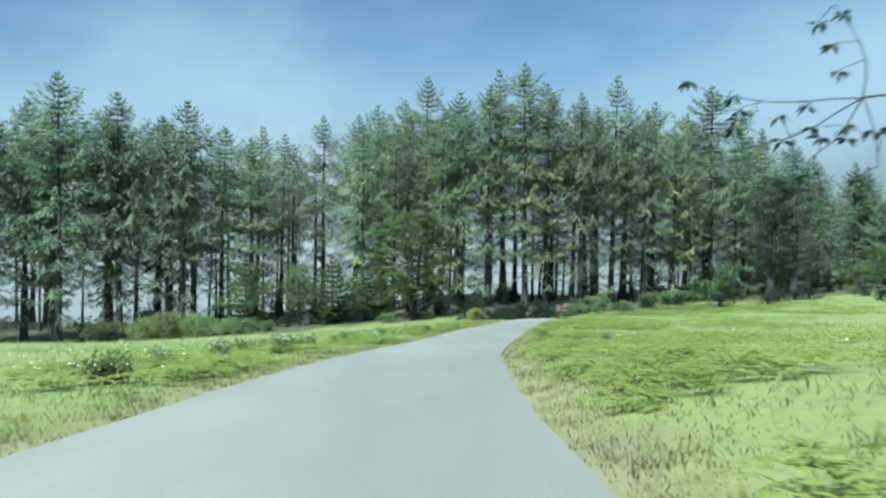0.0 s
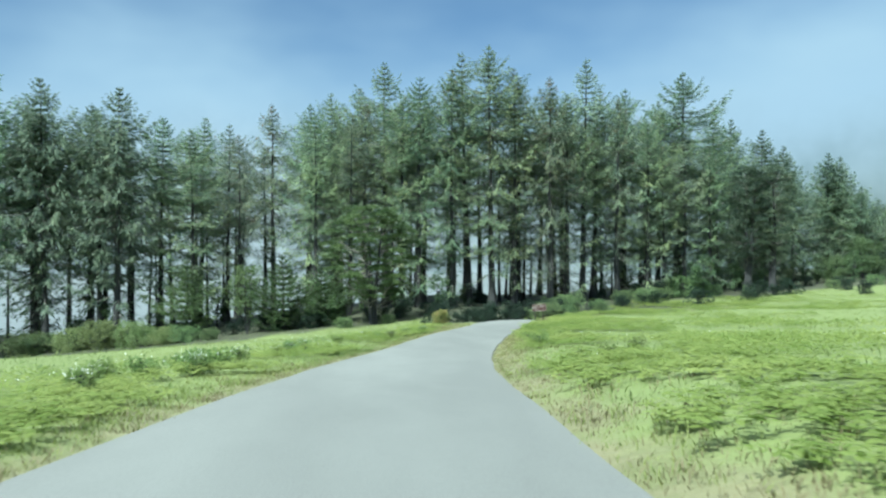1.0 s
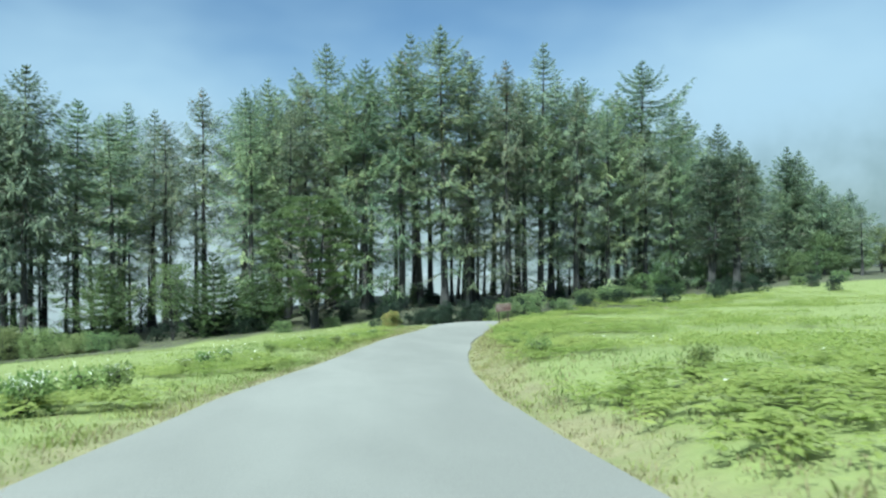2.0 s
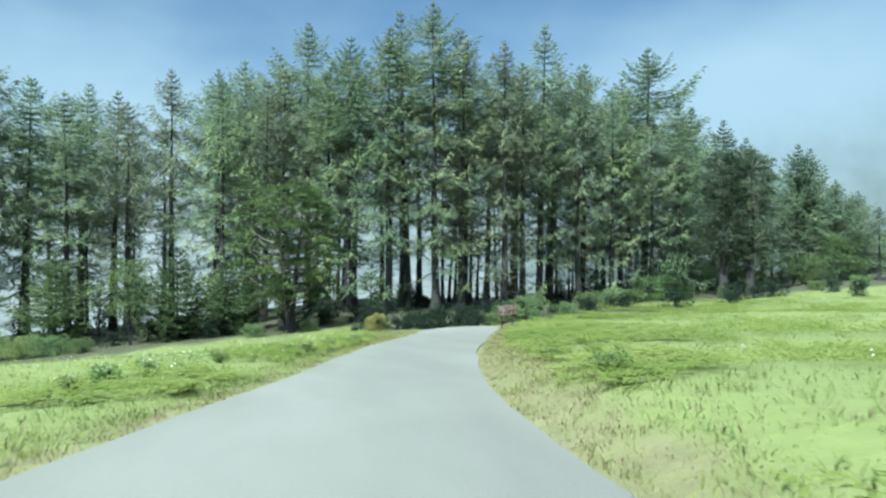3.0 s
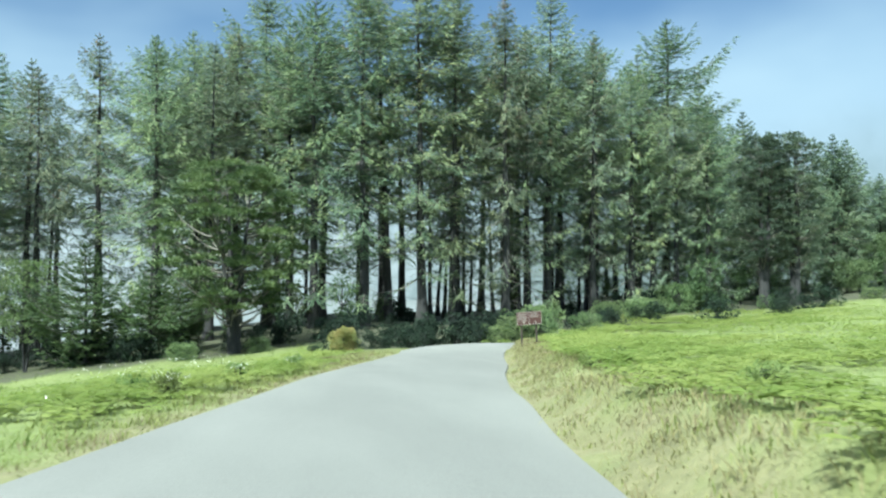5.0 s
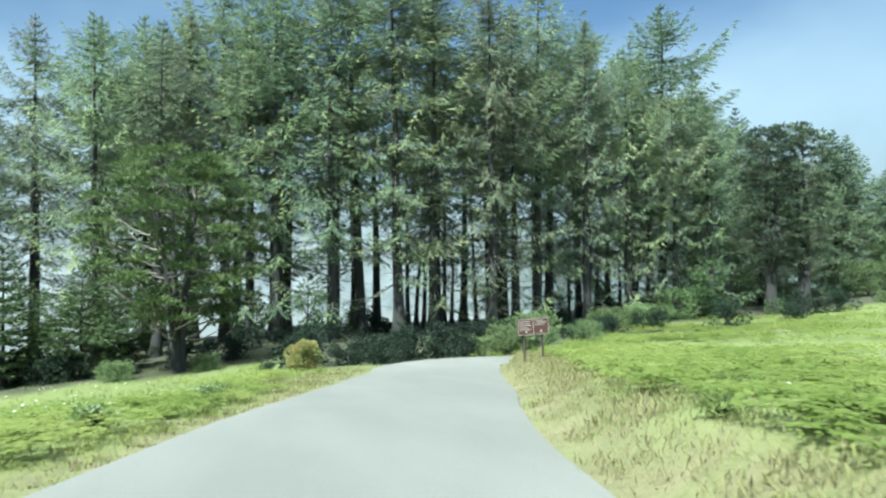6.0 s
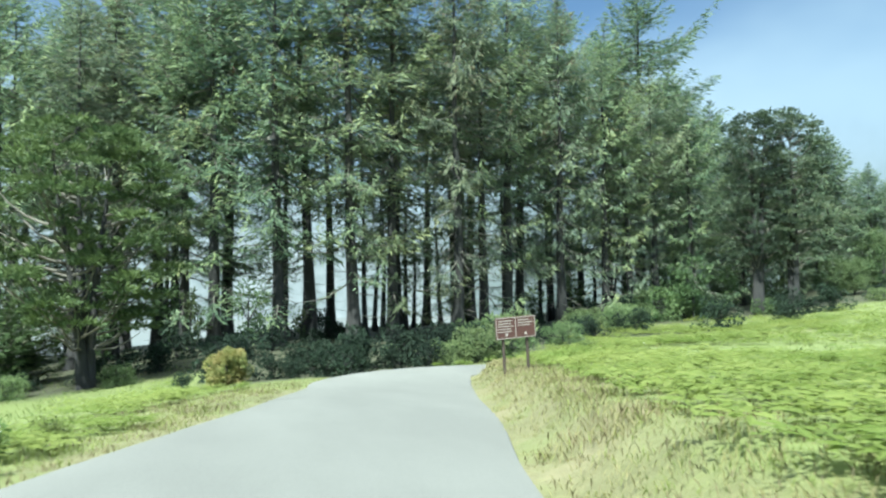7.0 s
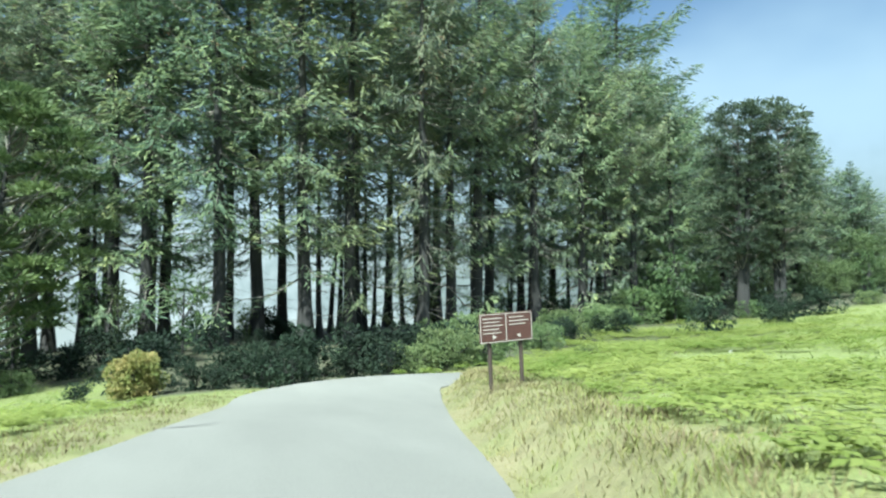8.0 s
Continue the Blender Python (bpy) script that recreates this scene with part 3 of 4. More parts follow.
def crowned(name, seed, height, spread, stems, mat, tufts, per, leaf, flat=0.45, low=0.3, label="", category="tree", group="", squat=1.0, slim=1.0, tuft=(0.20, 0.36), stout=0.018):
    """A tree or shrub with several limbs and tufts of foliage at their ends."""
    r = np.random.default_rng(seed)
    root = tagged(new(name), label, category, group)
    paths, radii = [], []
    for s in range(stems):
        az = 2 * np.pi * s / stems + r.uniform(-0.5, 0.5)
        lean = r.uniform(0.12, 0.34) * spread if stems > 1 else 0.2
        t = np.linspace(0, 1, 7)
        p = np.column_stack([np.cos(az) * lean * t ** 0.8, np.sin(az) * lean * t ** 0.8, t * height * 0.9]) + np.cumsum(r.normal(0, 0.03, (7, 3)), 0) * [1, 1, 0.2] * height * 0.1
        p[0] = [np.cos(az) * 0.1, np.sin(az) * 0.1, 0]
        paths.append(p)
        radii.append(np.linspace(stout * height + 0.03, 0.02, 7))
    fb, fw = [], []
    for i in range(tufts):
        u = low + (1 - low) * r.random()
        prof = np.sin(np.pi * min(1, 0.18 + 0.80 * (u - low) / (1 - low) * squat)) ** 0.6
        az, rad = r.uniform(0, 2 * np.pi), spread * prof * r.uniform(0.0, 1.0) ** 0.6
        c = np.array([np.cos(az) * rad, np.sin(az) * rad, height * u])
        size = spread * r.uniform(*tuft)
        stem = paths[r.integers(stems)]
        k = max(1, min(5, int(u * 6 * 0.8)))
        a = stem[k]
        t = np.linspace(0, 1, 4)[:, None]
        limb = a * (1 - t) + c * t + np.array([0, 0, -0.12 * rad]) * np.sin(np.pi * t)
        paths.append(limb)
        radii.append(np.linspace(0.012 * rad + 0.02, 0.008, 4))
        b, d = clump_points(r, c, size, flat, per)
        fb.append(b)
        fw.append(d + r.normal(0, 0.5, d.shape) + [0, 0, 0.15])
    v, q = tubes(paths, radii, 6 if category == "tree" else 3)
    child("trunk" if category == "tree" else "stem", mesh_of("trunk", v, q, BARK, True), root)
    fb, fw = np.concatenate(fb), np.concatenate(fw)
    k = len(fb)
    v, q = leaves(fb, fw, r.normal(0, 0.7, (k, 3)) + [0, 0, 0.8], r.uniform(0.7, 1.3, k) * leaf, r.uniform(0.35, 0.6, k) * leaf * slim)
    child("crown", mesh_of("crown", v, q, mat), root)
    return root


def pine(seed, height, spread, stems, label, group="", low=0.28, fork=0.16, plates=70, per=80, plate=(0.7, 1.5), round_top=0.5, thick=0.24, mat=PINE):
    """A pine: thick trunks parting near the ground, limbs, and flat cushions of needles in tiers with gaps between. Stands at the origin."""
    r = np.random.default_rng(seed)
    root = tagged(new("pine_tree"), label, "tree", group)
    paths, radii, t7 = [], [], np.linspace(0, 1, 7)
    for k in range(stems):
        az = 2 * np.pi * k / stems + r.uniform(-0.3, 0.3)
        lean = r.uniform(0.20, 0.42) * spread
        p = np.column_stack([np.cos(az) * lean * t7, np.sin(az) * lean * t7, t7 * height * r.uniform(0.84, 0.95)])
        p[:, :2] += np.cumsum(r.normal(0, 0.10, (7, 2)), 0) * t7[:, None]
        p[0] = [np.cos(az) * 0.15, np.sin(az) * 0.15, 0]
        paths.append(p)
        radii.append(np.array([1.3, 1, 0.86, 0.7, 0.5, 0.3, 0.1]) * 0.021 * height)
    trunks = list(paths)
    fb, fw, fy = [], [], []
    for i in range(plates):
        u = (i + r.random()) / plates
        x = low + (1 - low) * u
        wide = spread * (min(1, 0.62 + 1.1 * u) if u < round_top else np.sqrt(max(0.03, 1 - ((u - round_top) / (1.04 - round_top)) ** 2)))
        az, far = i * 2.4 + r.normal(0, 0.4), wide * r.uniform(0.25, 1.0) ** 0.7
        centre = np.array([np.cos(az) * far, np.sin(az) * far, height * x])
        stem = min(trunks, key=lambda p: np.hypot(*(p[int(x * 6), :2] - centre[:2])))
        z0 = max(height * fork, centre[2] - 0.35 * far - r.uniform(0.2, 1.0))
        a = np.array([np.interp(z0, stem[:, 2], stem[:, c]) for c in range(3)])
        t = np.linspace(0, 1, 5)[:, None]
        paths.append(a * (1 - t) + centre * t + np.array([0, 0, -0.14 * far]) * np.sin(np.pi * t) + r.normal(0, 0.06, (5, 3)) * np.sin(np.pi * t))
        radii.append(np.linspace(0.016 * far + 0.03, 0.012, 5))
        size = r.uniform(*plate)
        n = int(per * (size / 1.1) ** 2)
        ang, q = r.uniform(0, 2 * np.pi, n), np.sqrt(r.random(n))
        q *= 0.72 + 0.28 * np.sin(ang * 3 + r.uniform(0, 6)) * np.sin(ang * 2 + r.uniform(0, 6))
        lift = thick * size * (1 - q ** 2) + r.normal(0, 0.07, n)
        b = centre + np.column_stack([np.cos(ang) * q * size, np.sin(ang) * q * size, lift])
        fb.append(b)
        fw.append(np.column_stack([np.cos(ang) * (0.4 + q), np.sin(ang) * (0.4 + q), r.uniform(0.0, 0.9, n)]) + r.normal(0, 0.35, (n, 3)))
        # cushion tops coloured lighter, as if the sun fell on them
        fy.append(np.clip(r.random() ** 2 * (0.1 + lift / size * 2.2) * r.uniform(0.2, 1.1, n), 0, 0.9))
    v, q = tubes(trunks, radii[:stems], 9)
    v2, q2 = tubes(paths[stems:], radii[stems:], 5)
    me = mesh_of("trunk", np.concatenate([v, v2]), np.concatenate([q, q2 + len(v)]), BARK, True)
    me.materials.append(TWIG)
    me.polygons.foreach_set("material_index", np.repeat([0, 1], [len(q), len(q2)]).astype(np.int32))
    child("trunk", me, root)
    fb, fw, fy = np.concatenate(fb), np.concatenate(fw), np.concatenate(fy)
    k = len(fb)
    v, q = leaves(fb, fw, np.array([0, 0, 0.9]) + r.normal(0, 0.5, (k, 3)), r.uniform(0.28, 0.52, k), r.uniform(0.09, 0.17, k))
    me = mesh_of("crown", v, q, mat)
    me.attributes.new("young", "FLOAT", "POINT").data.foreach_set("value", fy.repeat(4).astype(np.float32))
    child("crown", me, root)
    return root


def stand(x, y, scale=1.0, turn=0.0, sink=0.1, tilt=0.0):
    """Pose of a plant that stands on the ground."""
    return pose(x, y, float(land(x, y)) - sink, tilt, 0, turn) @ Matrix.Diagonal((scale, scale, scale, 1))


SPRUCES = [
    spruce(11, 30, 5.6, 0.22, SPRUCE, 1.0, cones=90, taper=0.6),
    spruce(12, 30, 4.9, 0.28, SPRUCE_GREY, 0.85, "tall grey-green spruce with thinning drooping boughs", droop=0.55, taper=0.5, cones=160, snags=3.0),
    spruce(13, 30, 6.0, 0.20, SPRUCE, 1.1, droop=0.24, taper=0.62),
    spruce(14, 30, 4.6, 0.36, SPRUCE_GREY, 0.85, "slender spruce with a long bare trunk", taper=0.46),
    spruce(15, 30, 5.4, 0.23, SPRUCE, 1.0, droop=0.36, taper=0.58),
]
# the trees deeper in the wood
BEHIND = [
    spruce(16, 30, 5.8, 0.46, SPRUCE_GREY, 0.85, "tall grey-green spruce deeper in the wood", 0.5, 1.75),
    spruce(17, 30, 5.4, 0.50, SPRUCE, 0.85, "tall spruce deeper in the wood", 0.5, 1.75),
]
# the far wing of the wood, never seen from near
WING = [
    spruce(21, 30, 5.6, 0.22, SPRUCE, 1.1, twigs=0.9, coarse=1.4, taper=0.66),
    spruce(22, 30, 5.4, 0.26, SPRUCE_GREY, 1.1, "tall grey-green spruce with thinning drooping boughs", 0.9, 1.45, droop=0.5, taper=0.62),
]
# open-grown trees at the end of the wood, clothed nearly to the grass
OPEN = spruce(20, 24, 6.0, 0.05, SPRUCE, 1.2, "pointed spruce with layered boughs down to the grass", 0.8, 1.35, droop=0.3, taper=0.5)
# front of the wood: place and height of the top above the zero level
FRONT = [
    (-64, 114, 19), (-57, 117, 20), (-48.5, 116.5, 18), (-39.5, 116, 17.5), (-27.5, 117, 15.5), (-22, 119, 15), (-13.2, 127, 20.7), (-10.5, 135, 24), (-5.5, 132, 24), (-7, 118, 18), (0.5, 121, 21), (29, 125.5, 23), (43.5, 127, 17), (39.5, 124.5, 15), (47.5, 127, 15), (58, 134, 11), (66, 138, 12),
    (-68, 111, 22), (-61, 117, 21), (-54, 113, 24), (-50, 120, 20), (-46, 114, 21.5), (-42, 119, 19), (-37, 114.5, 20.5), (-33, 120, 17.5),
    (-30, 130, 19), (-25, 126, 17.5), (-18.6, 126.5, 20.5), (-11.3, 116, 17.5), (-9.4, 131.5, 19.8), (-5, 123, 20), (-2, 126, 26.8), (2.8, 118, 23),
    (7.2, 115, 23.5), (9.7, 120, 27), (12.7, 115, 27), (15.6, 116.5, 24), (17.6, 125, 24), (20.4, 115, 22.5), (23.7, 118.8, 21), (26.4, 120.6, 26.5),
    (31.5, 121.5, 21), (36.6, 123.4, 18), (35, 130.5, 24), (41, 132, 22.5), (44.5, 132.5, 27.3), (75, 143, 15.8), (77.2, 143.4, 15.2), (54.3, 142, 22.4), (63, 156, 23.5), (70.4, 158.8, 22),
    (74.5, 158, 18.8), (79, 147.5, 12.2), (77, 136, 9.5), (81, 138, 7.5), (104, 168, 10.5), (93, 164, 8), (86, 160, 12),
]


def build_wood():
    r = np.random.default_rng(21)
    spots = list(FRONT)
    # the belt behind, two or three trees deep
    tries = 0
    while len(spots) < len(FRONT) + 38 and tries < 4000:
        tries += 1
        x, y = r.uniform(-80, 52), r.uniform(123, 147)
        if (x < 40 or y > 134) and all(math.hypot(x - a, y - b) > 3.4 for a, b, _ in spots):
            line = np.interp(x, [-80, -40, -20, 0, 25, 45, 62], [21, 17, 16, 20, 22, 20, 17])
            spots.append((x, y, line + r.uniform(-3, 2)))
    # young growth between the trunks towards the field
    tries = 0
    while tries < 15:
        x, y = r.uniform(16, 80), r.uniform(127, 148)
        tries += 1
        spots.append((x, y, float(land(x, y)) + r.uniform(6, 14)))
    first = {}
    for i, (x, y, top) in enumerate(spots):
        kinds = [OPEN] if i < len(FRONT) and x > 50 else WING if i < len(FRONT) and x < -30 else SPRUCES if i < len(FRONT) else BEHIND
        # the tallest tree at the end of the wood is broad and full
        broad = 1.25 if (x, y) == (44.5, 132.5) else 1.0
        ob = SPRUCES[2] if broad > 1 else kinds[(i * 3 + i // 5) % len(kinds)]
        s = (top - float(land(x, y))) / (24 if ob is OPEN else 30)
        m = stand(x, y, 1, r.uniform(0, 360), 0.15, r.normal(0, 0.8)) @ Matrix.Diagonal((broad * s ** 0.6, broad * s ** 0.6, s, 1))
        if ob in first:
            copy_thing(ob, m)
        else:
            first[ob] = m
    for ob, m in first.items():
        ob.matrix_basis = m


build_wood()


def build_poles():
    """Thin drawn-up trees between the large ones, bare but for the top."""
    r = np.random.default_rng(27)
    kinds = [spruce(18, 22, 2.2, 0.55, SPRUCE_GREY, 0.7, "thin drawn-up spruce, bare for most of its height", 0.7, 1.3, taper=0.35),
             spruce(19, 22, 1.8, 0.62, SPRUCE, 0.7, "thin drawn-up spruce, bare for most of its height", 0.7, 1.3, taper=0.35)]
    spots = []
    while len(spots) < 28:
        x, y = r.uniform(-75, 44), r.uniform(118, 140)
        if y > 118 + 0.6 * max(0, x - 22):
            spots.append((x, y))
    for i, (x, y) in enumerate(spots[2:]):
        s = r.uniform(0.75, 1.15)
        copy_thing(kinds[i % 2], stand(x, y, 1, r.uniform(0, 360), 0.1, r.normal(0, 1.5)) @ Matrix.Diagonal((0.75, 0.75, s, 1)))
    for ob, (x, y) in zip(kinds, spots):
        ob.matrix_basis = stand(x, y, 1, 0)


build_poles()


def build_edge_trees():
    """Lower trees in front of the wood, and the round-topped pines at its end."""
    p = pine(31, 13.6, 5.4, 3, "broad dark green pine with a forked trunk", low=0.22, plates=100, per=120, plate=(0.8, 1.6))
    p.matrix_basis = stand(-3.2, 102, 1, 0)
    q = pine(32, 19, 3.2, 2, "round-topped dark green pine tree with a forked trunk", "pines at the end of the wood", low=0.24, fork=0.06, plates=150, per=130, plate=(0.5, 1.15), round_top=0.68, thick=0.5, mat=PINE_GREY)
    copy_thing(q, stand(54.4, 121.0, 0.97, 130))
    q.matrix_basis = stand(51.0, 121.6, 0.98, 0)
    s = spruce(33, 8.6, 3.7, 0.02, PINE, 1.3, "young dark conifer with branches down to the grass", 1.1, 1.0, droop=0.1, taper=0.62)
    for x, y, k, a in ((-27, 111, 1.15, 80), (-9.5, 105, 0.85, 200), (-8, 109, 0.75, 10)):
        copy_thing(s, stand(x, y, k, a))
    s.matrix_basis = stand(-14.0, 104.5, 1.05, 0)
    k = crowned("sapling", 37, 5.2, 1.5, 1, PINE, 18, 34, 0.46, 0.5, 0.10, "young dark conifer growing in the shade of the wood", "tree", "saplings between the trunks", 0.8, 0.6)
    r = np.random.default_rng(38)
    for i in range(30):
        x = r.uniform(-58, 52)
        copy_thing(k, stand(x, 112 + 0.28 * max(0, x - 14) + r.uniform(1, 13), r.uniform(0.4, 1.3), r.uniform(0, 360)))
    for i in range(14):
        copy_thing(k, stand(r.uniform(44, 74), r.uniform(125, 134), r.uniform(0.5, 1.0), r.uniform(0, 360)))
    k.matrix_basis = stand(5, 113, 0.9, 0)
    b = crowned("young_tree", 34, 9.2, 3.0, 3, YOUNG, 64, 46, 0.30, 0.45, 0.30, "slender light green broadleaf tree", "tree", squat=0.85, tuft=(0.16, 0.30), stout=0.008)
    b.matrix_basis = stand(-18.6, 106, 0.9, 0)
    t = crowned("young_tree", 35, 9.5, 1.6, 1, BROAD, 12, 60, 0.3, 0.5, 0.75, "thin leaning tree with a sparse crown", "tree")
    t.matrix_basis = stand(38.6, 126.5, 1, 40, 0.1, 5)
    d = crowned("dome_tree", 36, 9, 4.6, 3, BROAD, 60, 90, 0.4, 0.6, 0.12, "round light green broadleaf tree", "tree", "broadleaf trees past the field")
    for x, y, k in ((84, 139, 0.8), (92, 142, 0.9), (69, 130, 0.45)):
        copy_thing(d, stand(x, y, k, x * 7))
    d.matrix_basis = stand(75, 132.5, 0.75, 0)


def build_shrubs():
    r = np.random.default_rng(41)
    rust = crowned("rust_bush", 42, 1.75, 1.05, 4, RUST, 60, 90, 0.17, 0.8, 0.12, "rounded shrub with rusty yellow-green leaves", "bush", squat=0.8)
    rust.matrix_basis = stand(4.15, 90.4, 0.78, 0)
    dark = crowned("evergreen_shrub", 43, 2.0, 1.7, 4, SHADED_LEAF, 24, 40, 0.25, 0.6, 0.02, "dense evergreen shrub under the trees, leaves coloured with the shade", "bush", "shrubs under the trees", 0.75)
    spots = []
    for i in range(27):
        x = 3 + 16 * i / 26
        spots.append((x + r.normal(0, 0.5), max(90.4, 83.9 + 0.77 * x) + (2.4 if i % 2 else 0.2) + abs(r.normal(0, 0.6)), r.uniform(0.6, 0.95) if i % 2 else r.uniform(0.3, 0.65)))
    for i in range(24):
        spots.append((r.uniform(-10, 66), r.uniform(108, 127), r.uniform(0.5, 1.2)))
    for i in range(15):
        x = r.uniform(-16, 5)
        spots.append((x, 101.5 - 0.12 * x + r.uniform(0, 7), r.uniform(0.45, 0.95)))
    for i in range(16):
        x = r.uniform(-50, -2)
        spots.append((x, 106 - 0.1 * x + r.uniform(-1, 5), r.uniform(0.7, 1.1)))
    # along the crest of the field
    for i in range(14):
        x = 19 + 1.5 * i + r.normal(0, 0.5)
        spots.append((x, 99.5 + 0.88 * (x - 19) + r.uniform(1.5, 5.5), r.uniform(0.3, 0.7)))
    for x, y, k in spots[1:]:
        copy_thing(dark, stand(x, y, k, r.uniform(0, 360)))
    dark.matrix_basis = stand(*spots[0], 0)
    green = crowned("green_shrub", 44, 2.4, 2.1, 4, BROAD, 36, 70, 0.26, 0.7, 0.05, "bushy mid-green shrub at the field's edge", "bush", "shrubs at the edge of the wood", 0.75)
    spots = [(41.7, 124, 1.25), (18.6, 103.5, 0.75), (21, 105, 0.85), (46, 123, 0.7), (51.5, 121, 0.6), (-45, 109.5, 1.0), (-26, 106, 0.8), (-22.5, 104.5, 0.55),
             (-6.5, 100, 0.5), (-1.5, 100.5, 0.45), (31, 116, 0.7), (63, 120, 0.5), (70, 121, 0.6), (-46, 109, 1.1), (13, 99, 0.4), (14.6, 95.0, 0.5), (16.4, 96.0, 0.7), (18.5, 97.5, 0.6), (24.5, 105, 0.6), (33.5, 115, 0.8), (37.5, 119.5, 0.7)]
    for x, y, k in spots[1:]:
        copy_thing(green, stand(x, y, k, r.uniform(0, 360)))
    x, y, k = spots[0]
    green.matrix_basis = stand(x, y, k, 0)


def build_mound():
    """The rounded pale thicket where the left-hand field meets the wood."""
    a = crowned("thicket_shrub", 45, 2.7, 2.6, 5, YOUNG, 60, 90, 0.22, 0.75, 0.02, "rounded pale green thicket at the field's edge", "bush", "shrubs at the edge of the wood", 0.72)
    for x, y, k, turn in ((-36.5, 108, 1.15, 70), (-40.2, 108.8, 0.95, 160), (-28.5, 106.6, 0.7, 250)):
        copy_thing(a, stand(x, y, k, turn))
    a.matrix_basis = stand(-32.5, 107.2, 1.0, 0)


def build_weeds():
    """Clumps of broad-leaved weeds standing over the grass on both verges, some in flower."""
    r = np.random.default_rng(47)
    plain = crowned("weed_clump", 48, 0.58, 0.44, 6, WEED, 26, 20, 0.13, 0.8, 0.12, "leafy dark green weeds standing over the verge grass", "plant", "weeds along the verges", 0.7, tuft=(0.25, 0.45))
    bloom = crowned("weed_clump", 49, 0.62, 0.42, 7, WEED, 26, 20, 0.12, 0.8, 0.12, "leafy weeds with small white flower heads on the verge", "plant", "weeds along the verges", 0.7, tuft=(0.25, 0.45))
    c = np.column_stack([r.normal(0, 0.22, (26, 2)), r.uniform(0.52, 0.72, 26)]).repeat(4, 0) + r.normal(0, 0.02, (104, 3))
    v, q = leaves(c, r.normal(0, 1, c.shape) * [1, 1, 0.3], r.normal(0, 0.3, c.shape) + [0, 0, 1], r.uniform(0.03, 0.05, len(c)), np.full(len(c), 0.03))
    tagged(child("flower_head", mesh_of("flower_head", v, q, PETAL), bloom, "small white flower heads"), kind="stuff")
    left = ((-6.5, 15.5, 1.0), (-6.2, 37.3, 1.0), (-6.5, 35.6, 1.1), (-6.3, 31.9, 1.0), (-6.7, 33.6, 1.1), (-7.6, 34.8, 0.9), (-5.5, 46.6, 0.9), (-5.9, 45.0, 0.7), (-7.5, 31.0, 1.0), (-8.2, 29.6, 0.9),
            (-5.3, 50.3, 0.8), (-4.0, 56.6, 0.75), (-2.8, 66.0, 0.6), (-0.8, 59.4, 0.8), (-1.6, 60.2, 0.7), (0.2, 63.9, 0.75), (1.5, 68.8, 0.75), (1.8, 71.6, 0.6), (-6.9, 25.0, 0.9), (-7.4, 21.0, 0.8))
    right = ((5.7, 45.5, 0.6), (5.3, 40.2, 0.8), (7.6, 51.7, 0.6), (7.6, 57.9, 0.45), (9.1, 60.1, 0.5), (17.0, 84.6, 0.75), (8.0, 49.0, 0.6), (5.3, 29.5, 0.6), (7.0, 33.0, 0.7))
    for i, (x, y, k) in enumerate((left + right)[2:]):
        copy_thing(bloom if i < len(left) - 2 and i % 3 else plain, stand(x, y, k, r.uniform(0, 360), 0.03))
    for ob, (x, y, k) in zip((plain, bloom), left):
        ob.matrix_basis = stand(x, y, k, 0, 0.03)


build_edge_trees()
build_shrubs()
build_mound()
build_weeds()


# ---- the sign ----
def box(bm, x, y, z, sx, sy, sz, bevel=0.0):
    geo = bmesh.ops.create_cube(bm, size=1, matrix=Matrix.Translation((x, y, z)) @ Matrix.Diagonal((sx, sy, sz, 1)))
    if bevel:
        edges = list({e for v in geo["verts"] for e in v.link_edges})
        bmesh.ops.bevel(bm, geom=edges, offset=bevel, segments=1, affect="EDGES")


